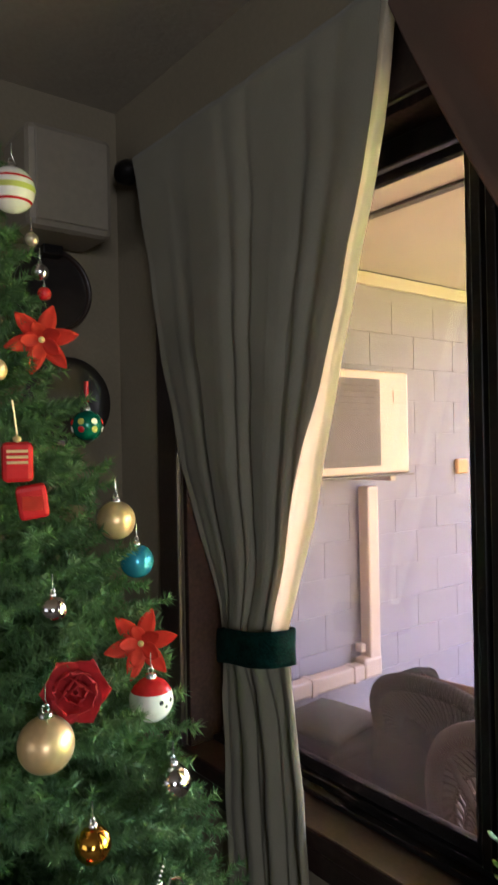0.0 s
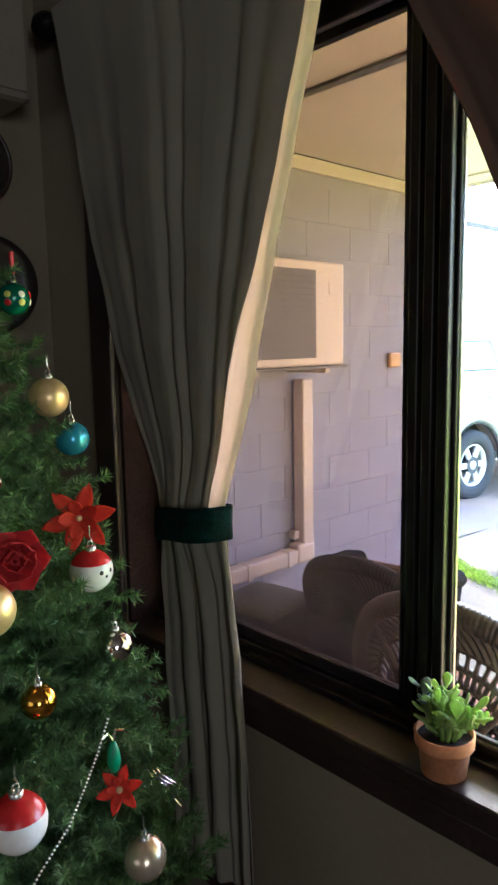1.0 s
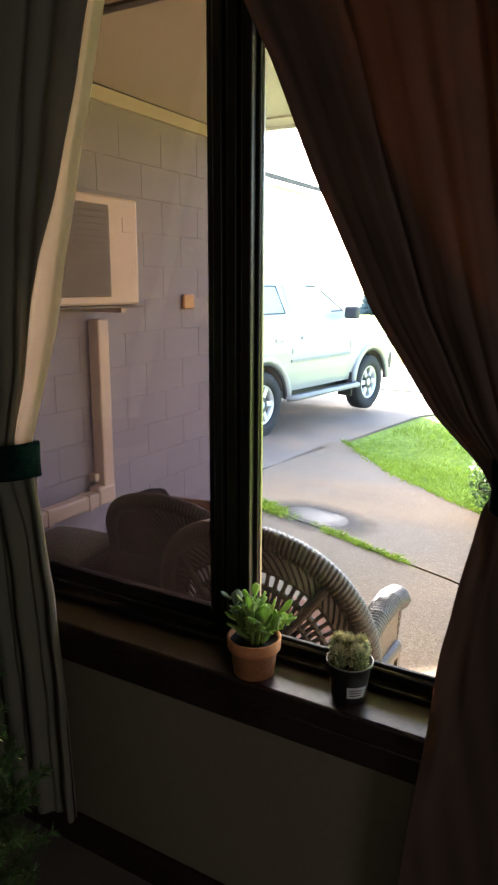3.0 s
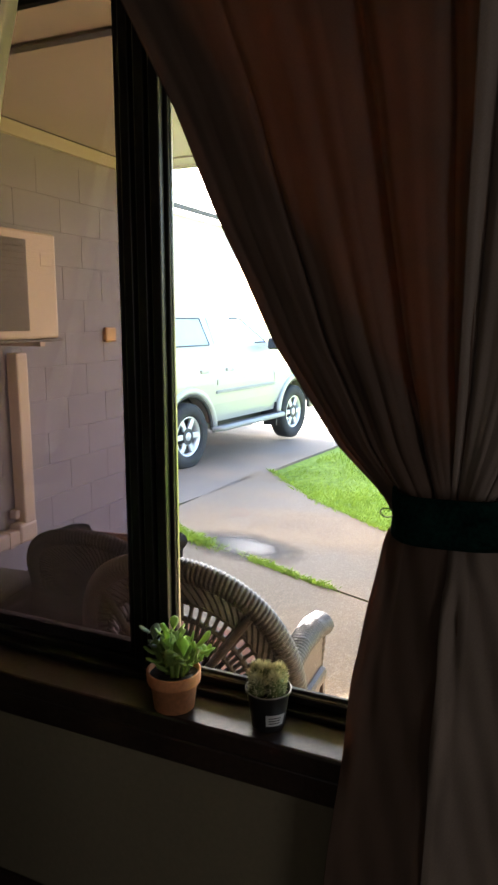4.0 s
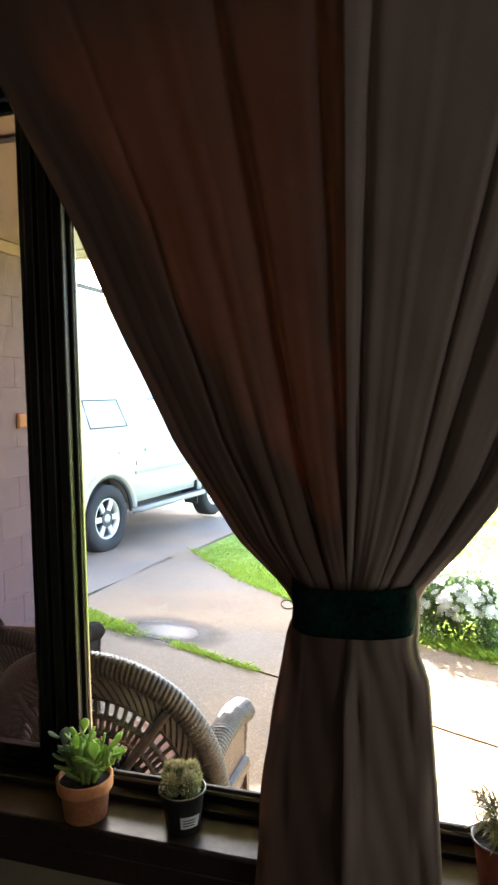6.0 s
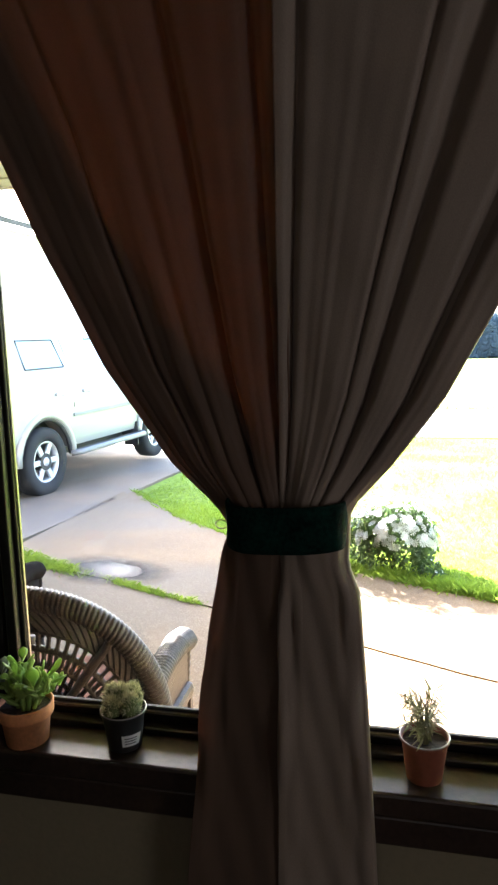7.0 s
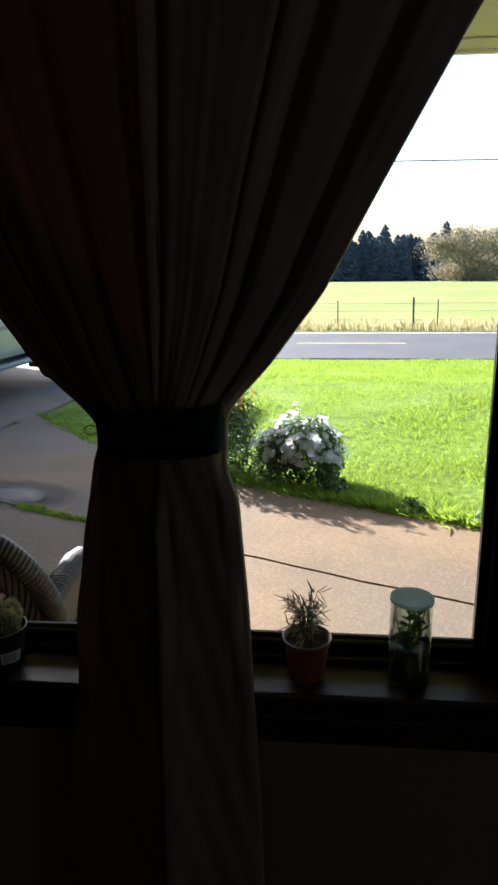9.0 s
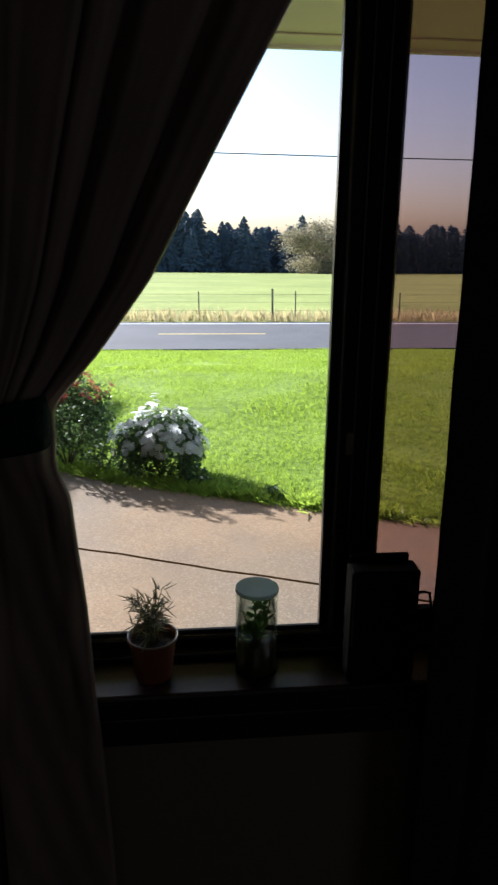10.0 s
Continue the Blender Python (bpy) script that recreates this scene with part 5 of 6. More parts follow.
def pot(name, at, label, r, h, material, collar=0.0, soil=0.86):
    p = thing(name, at, label, "plant pot")
    rb = r * (0.76 if collar else 0.70)
    if collar:
        prof = [(0, 0.0), (rb, 0.0), (rb + (r * 0.93 - rb) * 0.68, h * 0.68), (r * 0.98, h * 0.69), (r, h * 0.72), (r * 1.02, h * 0.985), (r * 1.0, h), (r * 0.93, h), (r * 0.90, h * 0.8), (rb * 0.85, h * 0.1), (0, h * 0.1)]
    else:
        prof = [(0, 0.0), (rb * 1.05, 0.0), (rb * 1.08, 0.004), (r * 0.95, h * 0.90), (r * 0.97, h * 0.93), (r * 1.04, h * 0.94), (r * 1.04, h), (r * 0.97, h), (r * 0.92, h * 0.8), (rb * 0.9, h * 0.1), (0, h * 0.1)]
    part("pot", lathe(prof, 36), material, p, smooth=True)
    bm = lathe([(0, h * (soil + 0.03)), (r * 0.5, h * (soil + 0.015)), (r * 0.925, h * soil)], 24)
    for v in bm.verts:
        v.co.z += 0.004 * noise.noise(v.co * 60)
    part("soil", bm, M["potting"], p)
    if not collar:
        part("lip", tube(bmesh.new(), [(r * 1.02 * math.cos(6.28318 * k / 36), r * 1.02 * math.sin(6.28318 * k / 36), h) for k in range(37)], 0.0014, 6, False), M["pot_rim_shine"], p, "pale lip with the rim's highlight in its colour", smooth=True)
    return p


def paddle(L, w, th, blunt=0.8):
    """A fleshy leaf along +X."""
    vs, fs, n = [], [], 8
    for i in range(n + 1):
        f = i / n
        ww = w * math.sin(math.pi * min(0.985, f ** blunt * 0.955 + 0.03)) ** 0.62
        tt = th * (1 - 0.5 * f)
        for k in range(6):
            a = 6.28318 * k / 6
            vs.append((L * f, ww * math.cos(a), tt * math.sin(a) + 0.10 * L * f * f))
    for i in range(n):
        for k in range(6):
            fs.append((i * 6 + k, i * 6 + (k + 1) % 6, (i + 1) * 6 + (k + 1) % 6, (i + 1) * 6 + k))
    return vs, fs


PL = thing("succulent_plant", (1.072, 1.646, 0.684), "green jade plant with plump leaves in a terracotta pot", "plant")
pot("terracotta_pot", (1.072, 1.646, SILL), "orange terracotta pot standing on the window sill", 0.054, 0.079, M["terracotta"], 1.0)
leafm = {True: mesh_of("leaf", *paddle(0.034, 0.0118, 0.0042, 1.7), M["jade"], True), False: mesh_of("leaf", *paddle(0.034, 0.0118, 0.0042, 1.7), M["jade_grey"], True)}
r = random.Random(4)
for s in range(19):
    a, out, hh = 6.28318 * s / 19 + r.uniform(-0.3, 0.3), r.uniform(0.010, 0.056), r.uniform(0.010, 0.084)
    tip = Vector((out * math.cos(a) * 0.8, out * math.sin(a) * 1.15, hh))
    part("stem", tube(bmesh.new(), [(tip.x * 0.3, tip.y * 0.3, -0.005), tip * 0.6 + Vector((0, 0, 0.004)), tip], [0.005, 0.004, 0.003], 6), M["jade"], PL)
    for k in range(9):
        o = new("leaf", leafm[not (s in (3, 4, 5) and k > 2)])
        o.parent = PL
        sc = r.uniform(0.75, 1.15)
        o.matrix_local = Matrix.Translation(tip * (0.35 + 0.62 * (k // 2) / 3.0)) @ Matrix.Rotation(a + 1.57 * k + r.uniform(-0.4, 0.4), 4, "Z") @ Matrix.Rotation(-r.uniform(0.45, 1.35), 4, "Y") @ Matrix.Diagonal((sc, sc, sc, 1))

p2 = pot("plastic_pot", (1.088, 1.447, SILL), "black plastic pot with a white label on the window sill", 0.043, 0.076, M["black_plastic"])
bm = bmesh.new()
ring = []
for k in range(9):
    a = math.radians(196 + 6.5 * k)
    ring.append([bm.verts.new(((0.0372 + 0.0065 * (z - 0.016) / 0.026) * math.cos(a), (0.0372 + 0.0065 * (z - 0.016) / 0.026) * math.sin(a), z)) for z in (0.016, 0.042)])
for q, s in zip(ring, ring[1:]):
    bm.faces.new((q[0], s[0], s[1], q[1]))
part("sticker", bm, M["label"], p2, "small white paper label")
for k, zz in enumerate((0.022, 0.028, 0.034)):
    bm = bmesh.new()
    ring = []
    for j in range(6):
        a = math.radians(203 + 6.5 * j)
        ring.append([bm.verts.new(((0.0380 + 0.0065 * (z - 0.016) / 0.026) * math.cos(a), (0.0380 + 0.0065 * (z - 0.016) / 0.026) * math.sin(a), z)) for z in (zz, zz + 0.002)])
    for q, s in zip(ring, ring[1:]):
        bm.faces.new((q[0], s[0], s[1], q[1]))
    part("print_bar", bm, M["black_plastic"], p2)
cac = thing("cactus_plant", (1.088, 1.447, 0.688), "small clumping cactus covered in cream spines", "cactus")
for x, y, rr_, h in ((0.004, 0.006, 0.019, 0.050), (-0.012, -0.020, 0.017, 0.044), (0.010, 0.027, 0.015, 0.046), (-0.020, 0.014, 0.015, 0.038), (0.018, -0.014, 0.016, 0.047)):
    vs, fs = [], []
    bm = bmesh.new()
    for i in range(9):
        f = i / 8
        rad = rr_ * math.sin(math.pi * (0.25 + 0.75 * f)) ** 0.42 if i < 8 else 0.001
        q = [bm.verts.new((x + rad * (1 + 0.14 * (-1) ** k) * math.cos(6.28318 * k / 20), y + rad * (1 + 0.14 * (-1) ** k) * math.sin(6.28318 * k / 20), h * f)) for k in range(20)]
        if i:
            for k in range(20):
                bm.faces.new((old[k], old[(k + 1) % 20], q[(k + 1) % 20], q[k]))
        old = q
    part("cactus_body", bm, M["cactus"], cac, smooth=True)
    for k in range(620):
        a, f = r.uniform(0, 6.283), r.random() ** 0.38
        rad = rr_ * math.sin(math.pi * (0.25 + 0.73 * f)) ** 0.6
        p = Vector((x + rad * math.cos(a), y + rad * math.sin(a), h * f))
        d = Vector((math.cos(a) + r.gauss(0, 0.5), math.sin(a) + r.gauss(0, 0.5), 2.2 * f - 0.3 + r.gauss(0, 0.4))).normalized() * r.uniform(0.006, 0.013)
        w = d.cross(Vector((r.gauss(0, 1), r.gauss(0, 1), 1))).normalized() * 0.0007
        n = len(vs)
        vs += [p - w, p + w, p + d]
        fs.append((n, n + 1, n + 2))
    o = new("spine_cover", mesh_of("spine_cover", vs, fs, M["spine"]))
    o.parent = cac

pot("plastic_pot", (1.09, 0.884, SILL), "reddish-brown plastic pot on the window sill", 0.042, 0.078, M["brown_plastic"])
spr = thing("wiry_plant", (1.09, 0.884, 0.684), "wiry little plant with narrow drooping leaves", "plant")
vs, fs = paddle(0.026, 0.0015, 0.0006)
nl = mesh_of("leaf", vs, fs, M["sprig"], True)
for s in range(36):
    a, out, hh = r.uniform(0, 6.283), r.uniform(0.006, 0.034), r.uniform(0.030, 0.092)
    p0, p1, p2_, p3 = Vector((0.012 * math.cos(a), 0.012 * math.sin(a), 0)), Vector((out * 0.5 * math.cos(a), out * 0.5 * math.sin(a), hh * 0.7)), Vector((out * math.cos(a), out * math.sin(a), hh)), Vector((out * 1.35 * math.cos(a), out * 1.35 * math.sin(a), hh * 0.88))
    part("stem", tube(bmesh.new(), [p0, p1, p2_, p3], [0.0012, 0.001, 0.0008, 0.0005], 4), M["sprig"], spr)
    for k in range(6):
        f = 0.3 + 0.7 * k / 5
        p = p1.lerp(p2_, (f - 0.3) / 0.4) if f < 0.7 else p2_.lerp(p3, (f - 0.7) / 0.3)
        o = new("leaf", nl)
        o.parent = spr
        o.matrix_local = Matrix.Translation(p) @ Matrix.Rotation(a + r.uniform(-1.6, 1.6), 4, "Z") @ Matrix.Rotation(r.uniform(-0.7, 1.0), 4, "Y") @ Matrix.Diagonal((r.uniform(0.7, 1.25),) * 3 + (1,))

jar = thing("plant_jar", (1.092, 0.704, SILL), "clear cylinder with a seedling inside and a frosted lid", "jar")
p = part("cylinder", lathe([(0.0, 0.001), (0.038, 0.001), (0.0365, 0.004), (0.0365, 0.158), (0.0356, 0.158), (0.0356, 0.005), (0.0, 0.004)], 36), M["clear"], jar, smooth=True)
p.visible_shadow = False
part("growing_medium", lathe([(0, 0.006), (0.0348, 0.006), (0.0350, 0.060), (0.028, 0.066), (0.015, 0.061), (0, 0.064)], 28), M["gel"], jar, smooth=True)
part("lid", lathe([(0.0, 0.1585), (0.0368, 0.1585), (0.0368, 0.155), (0.0375, 0.155), (0.0375, 0.161), (0.036, 0.162), (0.0, 0.1605)], 36), M["lid"], jar, "frosted pale blue lid")
vs, fs = paddle(0.022, 0.007, 0.0015)
jl = mesh_of("leaf", vs, fs, M["jade"], True)
for s in range(11):
    a, out, hh = 6.28318 * s / 11, r.uniform(0.006, 0.026), r.uniform(0.085, 0.148)
    part("stem", tube(bmesh.new(), [(0.004 * math.cos(a), 0.004 * math.sin(a), 0.060), (out * 0.6 * math.cos(a), out * 0.6 * math.sin(a), 0.09), (out * math.cos(a), out * math.sin(a), hh)], [0.0025, 0.002, 0.0012], 5), M["jade"], jar)
    for k in range(5):
        o = new("leaf", jl)
        o.parent = jar
        o.matrix_local = Matrix.Translation((out * math.cos(a) * 0.8, out * math.sin(a) * 0.8, hh - 0.011 * k)) @ Matrix.Rotation(a + 1.57 * k, 4, "Z") @ Matrix.Rotation(-r.uniform(0.2, 0.9), 4, "Y") @ Matrix.Diagonal((0.72, 0.9, 0.9, 1))

M["device"] = mat("matt_black_casing", (0.008, 0.008, 0.009), 0.75, 0, 0.15, 12, 0, 90, 0.15)
dev = thing("digital_frame", (1.06, 0.497, SILL), "black box-shaped device with a thin cable on the sill", "device")
part("case", bbox(-0.022, 0.022, -0.062, 0.055, 0.0, 0.208, 0.004), M["device"], dev)
part("back_panel", bbox(0.0225, 0.034, -0.055, 0.048, 0.004, 0.218, 0.003), M["device"], dev)
part("cable", tube(bmesh.new(), [(0.015, -0.06, 0.145), (0.02, -0.085, 0.146), (0.03, -0.10, 0.138), (0.035, -0.11, 0.08), (0.03, -0.14, 0.006), (0.0, -0.3, 0.004)], 0.0025, 6), M["device"], dev)
part("front_edge", bbox(-0.0235, -0.0222, 0.050, 0.0515, 0.07, 0.195), M["bronze_edge"], dev)
hook = thing("tieback_ring", (0.95, 1.195, 1.108), "small thin metal ring on the curtain tieback", "ring")
part("ring", tube(bmesh.new(), [(0, 0.007 + 0.010 * math.cos(6.28318 * k / 18), 0.007 * math.sin(6.28318 * k / 18)) for k in range(19)], 0.0011, 6), M["bronze_edge"], hook)


# ---- the decorated tree ----
M["needle"] = leaf_mat("fir_needles", (0.042, 0.115, 0.036), (0.18, 0.31, 0.11), 0.45, 0, 0.15)
M["twig"] = mat("wrapped_wire", (0.04, 0.05, 0.025), 0.8, 0, 0.2, 20, 0, 90)
TX, TY, TOP = 0.395, 2.37, 2.22


def cone_r(z):
    return max(0.02, (TOP - z) * 0.29)


def fir_branch(L, seed):
    """One flocked branch along +X: a stem, side twigs, and needles all round them."""
    r = random.Random(seed)
    vs, fs = [], []
    def needles(a, b, n, ln):
        d = (b - a).normalized()
        for _ in range(n):
            p = a.lerp(b, r.random())
            out = Vector((r.gauss(0, 1), r.gauss(0, 1), r.gauss(0, 1)))
            out = (out - out.dot(d) * d).normalized()
            tip = (out * 0.8 + d * r.uniform(0.3, 0.9)).normalized() * ln * r.uniform(0.7, 1.15)
            w = tip.cross(Vector((r.gauss(0, 1), r.gauss(0, 1), r.gauss(0, 1)))).normalized() * 0.0018
            k = len(vs)
            vs.extend([p - w, p + w, p + tip])
            fs.append((k, k + 1, k + 2))
    def stem(a, b, w):
        d = (b - a).normalized()
        u = d.cross(Vector((0, 0.2, 1))).normalized() * w
        v = d.cross(u)
        k = len(vs)
        vs.extend([a + u, a - 0.5 * u + v, a - 0.5 * u - v, b])
        fs.extend([(k, k + 1, k + 3), (k + 1, k + 2, k + 3), (k + 2, k, k + 3)])
    tip = Vector((L, 0, 0.05 * L))
    stem(Vector((0, 0, 0)), tip, 0.004)
    needles(Vector((L * 0.25, 0, 0)), tip, int(800 * L) + 70, 0.023)
    n = max(3, int(L / 0.055))
    for i in range(n):
        f = 0.25 + 0.7 * i / n
        s = -1 if i % 2 else 1
        a = Vector((L * f, 0, 0.05 * L * f))
        ln = min(0.16, L * 0.45) * (1.1 - 0.6 * f) + 0.03
        ang = r.uniform(0.5, 0.95)
        b = a + Vector((ln * math.cos(ang), s * ln * math.sin(ang), r.uniform(-0.25, 0.45) * ln))
        stem(a, b, 0.0025)
        needles(a, b, int(1100 * ln) + 35, 0.022)
    return mesh_of("branch", vs, fs, M["needle"])


tree = thing("christmas_tree", (TX, TY, 0.0), "full green artificial christmas tree hung with ornaments", "christmas tree")
part("trunk", tube(bmesh.new(), [(0, 0, 0.05), (0, 0, 1.2), (0, 0, TOP)], [0.022, 0.018, 0.006], 8), M["twig"], tree)
for k in range(3):
    a = 2.0944 * k
    part("stand_leg", tube(bmesh.new(), [(0, 0, 0.16), (0.15 * math.cos(a), 0.15 * math.sin(a), 0.06), (0.27 * math.cos(a), 0.27 * math.sin(a), 0.008)], 0.011, 6), M["black_metal"], tree)
lengths = [0.10, 0.17, 0.25, 0.34, 0.44, 0.54]
variants = {L: [fir_branch(L, int(1000 * L) + s) for s in range(3)] for L in lengths}
r = random.Random(12)
z, k = 0.24, 0
while z < TOP - 0.03:
    R_ = cone_r(z)
    n = max(4, int(6.28318 * R_ / 0.125))
    for i in range(n):
        a = 6.28318 * (i + 0.5 * (k % 2)) / n + r.uniform(-0.2, 0.2)
        reach = R_ * r.uniform(0.86, 1.02)
        L = min(lengths, key=lambda q: abs(q - reach))
        o = new("branch", variants[L][r.randrange(3)])
        o.parent = tree
        s = reach / L
        up = r.uniform(0.05, 0.42)
        o.matrix_local = Matrix.Translation((0, 0, z - 0.10 * reach)) @ Matrix.Rotation(a, 4, "Z") @ Matrix.Rotation(-up, 4, "Y") @ Matrix.Rotation(r.uniform(-0.6, 0.6), 4, "X") @ Matrix.Diagonal((s, 1.0, 1.0, 1))
    z += 0.062
    k += 1
o = new("branch", variants[0.10][0])
o.parent = tree
o.matrix_local = Matrix.Translation((0, 0, TOP - 0.05)) @ Matrix.Rotation(-1.5, 4, "Y")

# ornaments
M["gold"] = mat("satin_gold", (0.80, 0.56, 0.27), 0.34, 0.55, 0.06, 20, 0, 90)
M["amber_gold"] = mat("bright_gold", (0.80, 0.42, 0.05), 0.10, 1.0, 0.05, 20, 0, 90)
M["cream_gold"] = mat("champagne", (0.68, 0.56, 0.40), 0.22, 0.7, 0.05, 20, 0, 90)
M["blue_metal"] = mat("blue_glass_ball", (0.05, 0.30, 0.44), 0.2, 0.45, 0.05, 20, 0, 90)
M["silver"] = mat("mirror_silver", (0.75, 0.72, 0.74), 0.06, 1.0, 0.04, 20, 0, 90)
M["green_ball"] = mat("green_glass_ball", (0.01, 0.14, 0.08), 0.15, 0.3, 0.1, 20, 0, 90)
M["orn_white"] = mat("white_enamel", (0.82, 0.80, 0.74), 0.25, 0, 0.04, 20, 0, 90)
M["orn_red"] = mat("red_enamel", (0.55, 0.02, 0.02), 0.25, 0, 0.08, 20, 0, 90)
M["felt_red"] = leaf_mat("red_felt", (0.72, 0.035, 0.015), (0.92, 0.075, 0.03), 0.8, 0, 0.3)
M["rose_red"] = leaf_mat("red_silk", (0.60, 0.025, 0.03), (0.82, 0.06, 0.06), 0.7, 0, 0.2)
M["lime"] = mat("lime_paint", (0.55, 0.58, 0.10), 0.3, 0, 0.05, 20, 0, 90)
M["cap"] = mat("silver_cap", (0.70, 0.68, 0.62), 0.25, 0.9, 0.05, 20, 0, 90)
M["ribbon_green"] = mat("green_satin", (0.01, 0.25, 0.11), 0.35, 0, 0.1, 20, 0, 90)


def ball(at, rad, material, label, band_list=(), cap="cap"):
    """A hanging ball with its cap and loop; bands are (from, to, material) in parts of its height."""
    b = thing("ornament_ball", at, label, "ornament", "balls on the christmas tree")
    cuts = sorted({-1.0, 1.0, *[q for x in band_list for q in x[:2]]})
    for lo, hi in zip(cuts, cuts[1:]):
        mm = next((x[2] for x in band_list if x[0] <= lo + 1e-6 and hi <= x[1] + 1e-6), material)
        n = max(3, int(12 * (hi - lo)))
        prof = [(rad * math.sqrt(max(0, 1 - q * q)), rad * q) for q in [math.sin(math.asin(lo) + (math.asin(hi) - math.asin(lo)) * i / n) for i in range(n + 1)]]
        part("ball" if mm is material else "painted_band", lathe(prof, 32), mm, b, smooth=True)
    part("cap", lathe([(rad * 0.24, rad * 0.93), (rad * 0.25, rad * 1.14), (rad * 0.20, rad * 1.17), (0, rad * 1.18)], 16), M[cap], b, smooth=True)
    part("loop", tube(bmesh.new(), [(rad * 0.13 * math.cos(6.28318 * k / 12), 0, rad * 1.28 + rad * 0.13 * math.sin(6.28318 * k / 12)) for k in range(13)] + [(0.0, 0.0, rad * 1.6), (0, 0, rad * 1.6 + 0.02)], 0.0011, 5), M[cap], b)
    return b


EYE_AT = Vector((0.0, 1.02, 1.2))


def near(p, d=0.04):
    """A little outwards from the tree, towards the middle of the room."""
    v = EYE_AT - Vector(p)
    v.z = 0
    return tuple(Vector(p) + v.normalized() * d)


ball(near((0.474, 2.332, 1.935)), 0.042, M["orn_white"], "white ball with red and lime painted stripes", ((-0.62, -0.52, M["orn_red"]), (-0.15, 0.10, M["lime"]), (0.34, 0.46, M["orn_red"])))
ball(near((0.392, 2.194, 1.585)), 0.019, M["gold"], "small satin gold ball")
g = ball(near((0.593, 2.278, 1.498), 0.015), 0.030, M["green_ball"], "dark green ball with painted dots and red ribbon")
for k in range(14):
    a, e = 6.28318 * (k % 7) / 7 + 0.3, -0.25 + 0.5 * (k // 7)
    mm = (M["orn_white"], M["orn_red"], M["lime"])[k % 3]
    part("painted_dot", move(lathe([(0.0065, 0), (0.004, 0.0012), (0, 0.0015)], 10), Matrix.Translation((0.0298 * math.cos(e) * math.cos(a), 0.0298 * math.cos(e) * math.sin(a), 0.0298 * math.sin(e))) @ Vector((math.cos(e) * math.cos(a), math.cos(e) * math.sin(a), math.sin(e))).to_track_quat("Z", "Y").to_matrix().to_4x4()), mm, g)
part("ribbon", bbox(-0.003, 0.003, -0.005, 0.005, 0.045, 0.085, 0.001), M["orn_red"], g, "red ribbon loop")
ball(near((0.640, 2.255, 1.316)), 0.037, M["gold"], "satin gold ball hanging on the tree")
ball(near((0.674, 2.236, 1.235), 0.03), 0.033, M["blue_metal"], "shiny blue ball hanging on the tree")
ball(near((0.443, 2.09, 1.207)), 0.022, M["silver"], "small mirror silver ball")
wb = ball(near((0.641, 2.13, 1.010)), 0.039, M["orn_white"], "white glass ball with red painted top", ((0.42, 1.0, M["orn_red"]),))
for a, e, rd in ((-1.62, 0.10, 0.0042), (-1.05, 0.10, 0.0042), (-1.35, -0.12, 0.003)):
    n_ = Vector((math.cos(e) * math.cos(a), math.cos(e) * math.sin(a), math.sin(e)))
    part("painted_dot", move(lathe([(rd, 0), (rd * 0.7, 0.0008), (0, 0.001)], 10), Matrix.Translation(n_ * 0.0389) @ n_.to_track_quat("Z", "Y").to_matrix().to_4x4()), M["black_plastic"], wb, "small black painted dot")
ball(near((0.406, 2.034, 1.027)), 0.041, M["gold"], "large satin gold ball")
ball(near((0.663, 2.094, 0.871)), 0.031, M["silver"], "mirror silver ball on the tree")
ball(near((0.461, 1.996, 0.879)), 0.027, M["amber_gold"], "bright amber-gold mirror ball")
ball(near((0.394, 1.947, 0.740)), 0.042, M["orn_white"], "white glass ball with red painted top", ((0.36, 1.0, M["orn_red"]),))
ball(near((0.613, 1.949, 0.559)), 0.036, M["cream_gold"], "pearly champagne ball on the tree")
for k, (p, rd, mm) in enumerate((((0.505, 2.318, 1.845), 0.014, "cream_gold"), ((0.519, 2.314, 1.785), 0.016, "silver"), ((0.526, 2.312, 1.745), 0.013, "orn_red"))):
    ball(near(p), rd, M[mm], ("tiny champagne ball on the tree", "tiny silver ball on the tree", "tiny red ball on the tree")[k])


def petal_flower(at, size, material, rings, label, name):
    """A cloth flower facing the room: pointed or rolled petals in rings."""
    f = thing(name, at, label, "ornament", "cloth flowers on the christmas tree")
    d = (EYE_AT - Vector(at))
    turn = d.to_track_quat("Z", "Y").to_matrix().to_4x4()
    for n, L, w, lift, ph, cup in rings:
        vs, fs = [], []
        for i in range(7):
            q = i / 6
            ww = w * size * math.sin(math.pi * (0.12 + 0.86 * q)) ** 0.8 * (1 if cup < 0.5 else 1.1)
            x, zz = L * size * q * math.cos(lift * q), L * size * (math.sin(lift) * q + cup * q * q)
            for j in (-1, -0.5, 0, 0.5, 1):
                vs.append((x - cup * 0.25 * L * size * j * j * q, ww * j, zz + 0.16 * w * size * j * j))
        for i in range(6):
            for j in range(4):
                a = i * 5 + j
                fs.append((a, a + 1, a + 6, a + 5))
        me = mesh_of("petal", vs, fs, material, True)
        for k in range(n):
            o = new("petal", me)
            o.parent = f
            o.matrix_local = turn @ Matrix.Rotation(6.28318 * k / n + ph, 4, "Z") @ Matrix.Rotation(0.12 * math.sin(3 * k + ph), 4, "X")
            o.modifiers.new("thickness", "SOLIDIFY").thickness = 0.0008
    return f


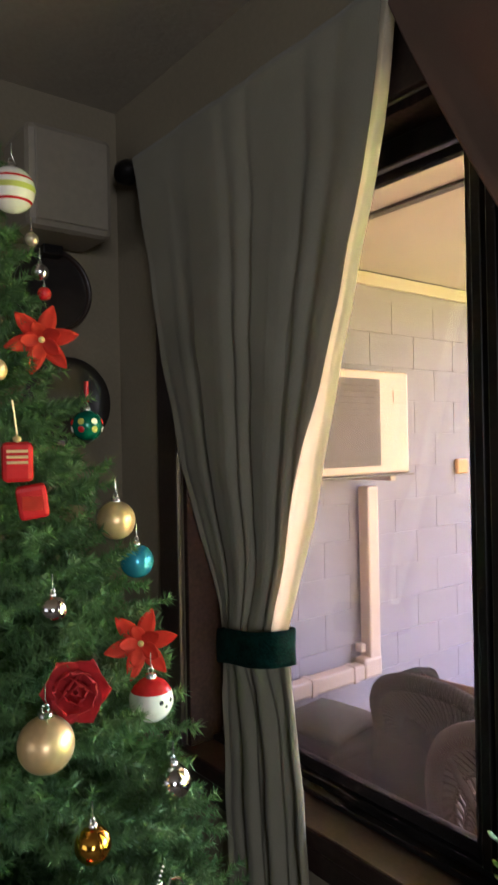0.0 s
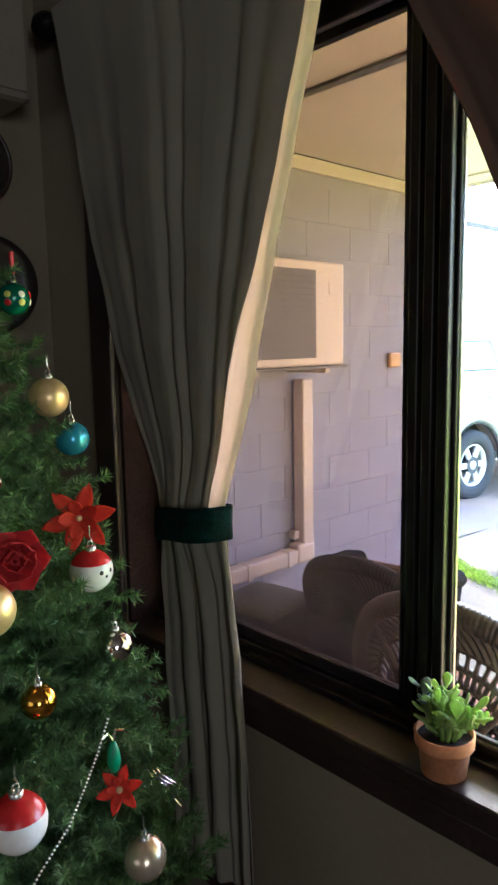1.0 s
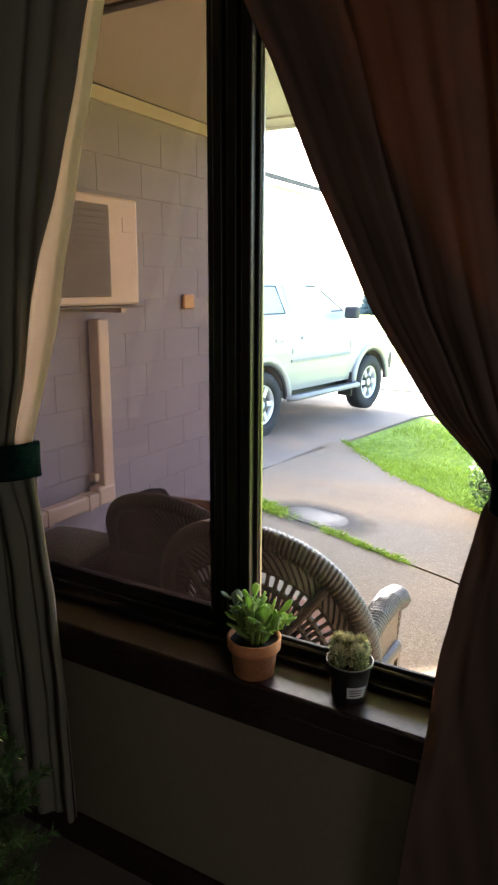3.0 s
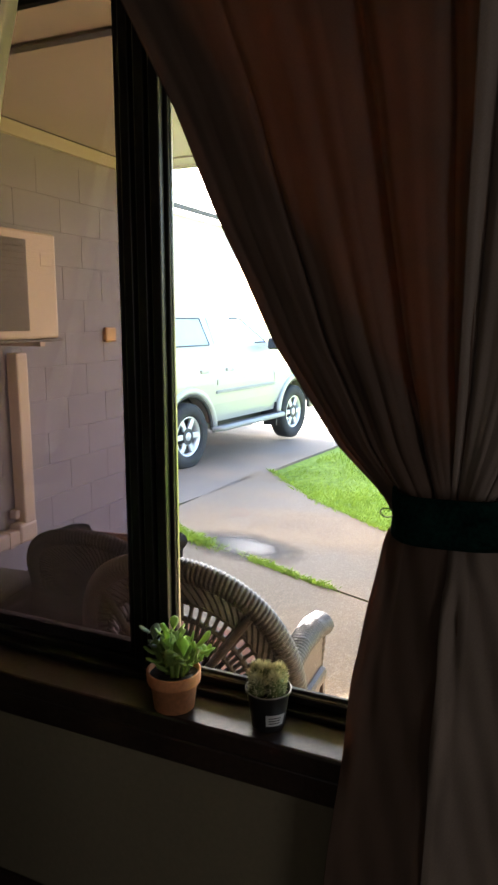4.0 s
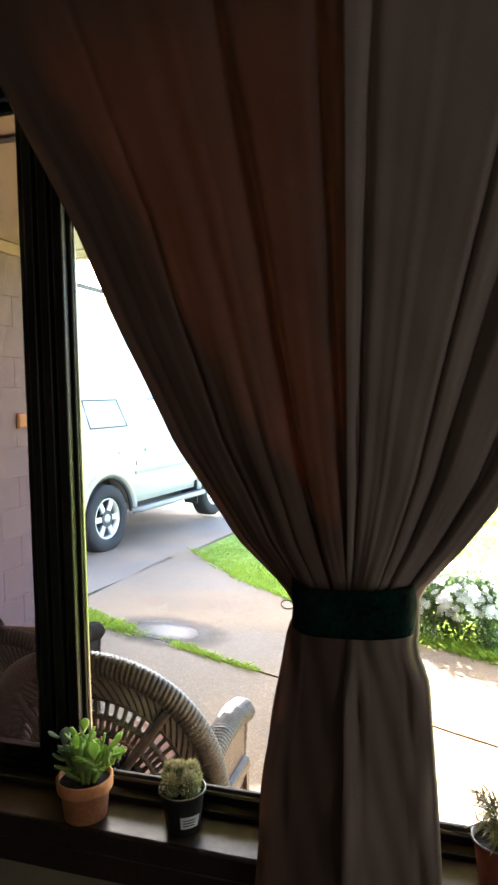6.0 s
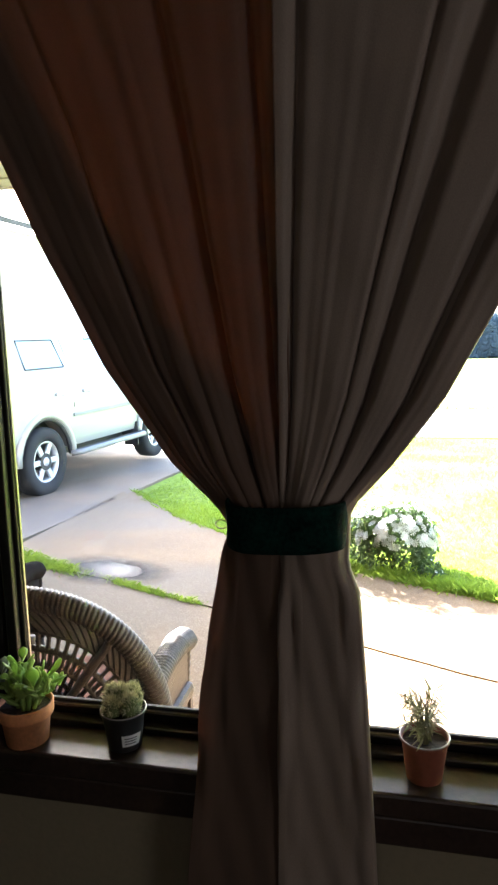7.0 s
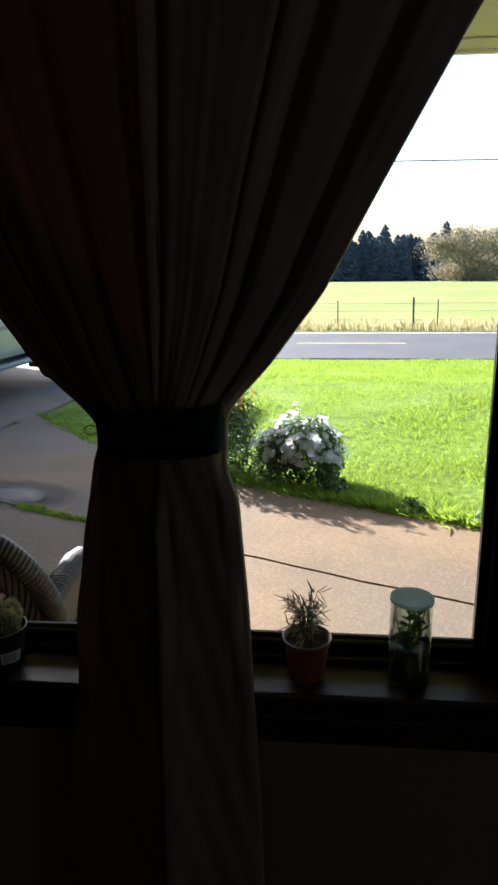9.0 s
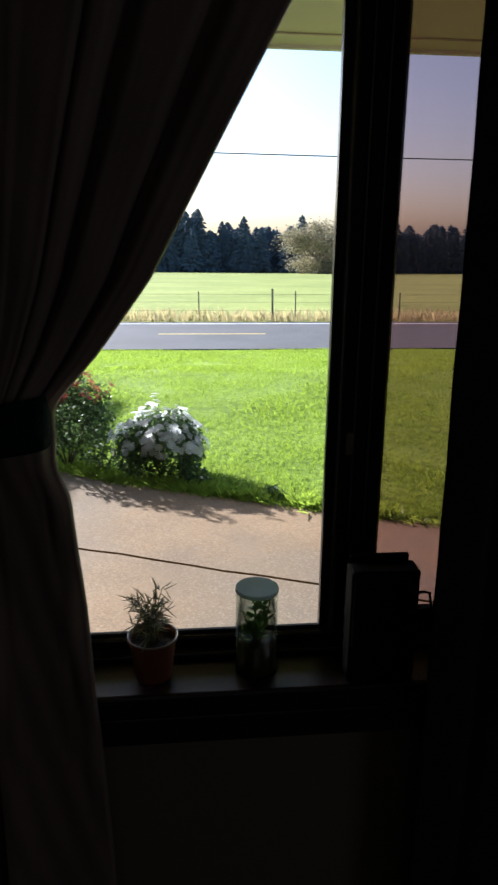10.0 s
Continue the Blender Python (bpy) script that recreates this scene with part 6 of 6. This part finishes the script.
def poinsettia(at, size):
    f = petal_flower(at, size, M["felt_red"], ((6, 1.0, 0.24, 0.15, 0.2, 0.05), (5, 0.66, 0.20, 0.5, 0.6, 0.1)), "bright red felt poinsettia flower", "poinsettia")
    part("flower_eye", move(lathe([(0.006, 0), (0.005, 0.004), (0, 0.006)], 10), (EYE_AT - Vector(at)).to_track_quat("Z", "Y").to_matrix().to_4x4() @ Matrix.Translation((0, 0, 0.006))), M["gold"], f)


poinsettia(near((0.493, 2.246, 1.651), 0.03), 0.066)
poinsettia(near((0.644, 2.171, 1.098), 0.035), 0.068)
poinsettia(near((0.584, 1.974, 0.679), 0.03), 0.040)
petal_flower(near((0.465, 2.057, 1.088), 0.035), 0.055, M["rose_red"], ((6, 1.0, 0.55, 0.25, 0.0, 0.25), (5, 0.75, 0.5, 0.6, 0.5, 0.45), (4, 0.5, 0.42, 0.95, 0.9, 0.6), (3, 0.3, 0.3, 1.2, 0.2, 0.8)), "red silk rose tucked into the tree", "silk_rose")

ph = thing("box_ornament", near((0.412, 2.152, 1.433)), "glossy red two-piece box ornament on a gold cord", "ornament")
fr = (EYE_AT - Vector((0.412, 2.152, 1.433))).to_track_quat("Z", "Y").to_matrix().to_4x4()
part("upper_box", move(bbox(-0.024, 0.024, -0.030, 0.034, -0.012, 0.012, 0.008), fr), M["orn_red"], ph)
part("lower_box", move(move(bbox(-0.024, 0.024, -0.028, 0.028, -0.012, 0.012, 0.007), pose(0.022, -0.064, 0.0, 0, 0, 8)), fr), M["orn_red"], ph)
for k in range(3):
    part("gold_bar", move(bbox(-0.016, 0.016, 0.002 + 0.009 * k, 0.006 + 0.009 * k, 0.012, 0.0135), fr), M["gold"], ph)
part("window_panel", move(bbox(0.006, 0.038, -0.075, -0.052, 0.012, 0.0135), fr), M["felt_red"], ph)
part("cord", tube(bmesh.new(), [fr @ Vector((0, 0.034, 0)), fr @ Vector((0, 0.05, 0)), fr @ Vector((-0.006, 0.10, -0.01))], 0.0016, 5), M["gold"], ph)
part("top_bead", move(lathe([(0, 0), (0.006, 0.002), (0.007, 0.007), (0, 0.012)], 12), fr @ pose(0, 0.034, 0, -90, 0, 0)), M["gold"], ph)

gb = thing("green_ornament", near((0.587, 1.992, 0.735)), "small green satin drop with silver bow", "ornament")
part("drop", lathe([(0, -0.03), (0.008, -0.024), (0.012, -0.01), (0.010, 0.01), (0.005, 0.024), (0.0, 0.028)], 14), M["ribbon_green"], gb, smooth=True)
for s in (-1, 1):
    part("bow_loop", tube(bmesh.new(), [(0, 0, 0.028), (0.008 * s, 0.004, 0.042), (0.022 * s, 0.0, 0.038), (0.03 * s, 0, 0.026)], [0.002, 0.0025, 0.002, 0.0008], 5), M["silver"], gb)

gl = thing("bead_garland", near((0.478, 1.952, 0.719)), "thin silver bead garland draped over the branches", "garland")
pts = [Vector(near(q, 0.075)) - gl.matrix_world.translation for q in ((0.590, 2.01, 0.812), (0.560, 1.995, 0.775), (0.520, 1.972, 0.745), (0.478, 1.952, 0.712), (0.42, 1.935, 0.682), (0.365, 1.925, 0.640), (0.31, 1.93, 0.56))]
part("thread", tube(bmesh.new(), pts, 0.0006, 4), M["silver"], gl)
bead = bpy.data.meshes.new("bead")
bm = lathe([(0, -0.0024), (0.0024, 0), (0, 0.0024)], 6)
bm.to_mesh(bead)
bm.free()
bead.materials.append(M["orn_white"])
for a, b in zip(pts, pts[1:]):
    n = int((b - a).length / 0.0056)
    for k in range(n):
        o = new("bead", bead)
        o.parent = gl
        o.location = a.lerp(b, k / n)
tin = thing("tinsel_wire", near((0.70, 2.02, 0.60), 0.0), "curled silver tinsel wire at a branch tip", "tinsel")
for s in range(3):
    part("curl", tube(bmesh.new(), [(0.006 * math.cos(1.1 * k + s) + 0.007 * k - 0.02, 0.006 * math.sin(1.1 * k + s) - 0.004 * k, 0.05 - 0.011 * k - 0.012 * s) for k in range(8)], 0.0009, 4), M["silver"], tin)

# ---- on the side wall ----
M["cream_plastic"] = mat("cream_plastic", (0.23, 0.20, 0.15), 0.5, 0, 0.05, 6, 0, 60)
M["dark_plate"] = mat("dark_glazed_plate", (0.02, 0.016, 0.014), 0.3, 0, 0.2, 12, 0, 60)
unit = thing("wall_speaker", (0.81, 3.018, 2.05), "cream box-shaped loudspeaker fixed high in the corner", "loudspeaker")
part("cabinet", bbox(-0.125, 0.125, -0.20, 0.0, 0.0, 0.285, 0.022), M["cream_plastic"], unit)
part("front_cover", bbox(-0.105, 0.105, -0.208, -0.2005, 0.02, 0.265, 0.003), M["cream_plastic"], unit)
part("wall_bracket", bbox(-0.03, 0.03, -0.06, 0.0, -0.03, -0.001, 0.003), M["black_metal"], unit)
clock = thing("wall_clock", (0.82, 3.018, 1.925), "round dark wall clock with dark wooden rim", "clock")
part("rim", move(lathe([(0.118, 0), (0.126, 0.004), (0.126, 0.022), (0.119, 0.028), (0.114, 0.02), (0.114, 0.0)], 40), pose(0, 0, 0, 90, 0, 0)), M["dark_wood"], clock, smooth=True)
part("face", move(lathe([(0, 0.008), (0.114, 0.008)], 40), pose(0, 0, 0, 90, 0, 0)), M["dark_plate"], clock)
plate = thing("wall_plate", (0.86, 3.018, 1.59), "large dark round decorative plate on the wall", "plate")
part("dish", move(lathe([(0, 0.012), (0.07, 0.012), (0.10, 0.022), (0.135, 0.034), (0.138, 0.030), (0.10, 0.0), (0, 0.0)], 40), pose(0, 0, 0, 90, 0, 0)), M["dark_plate"], plate, smooth=True)
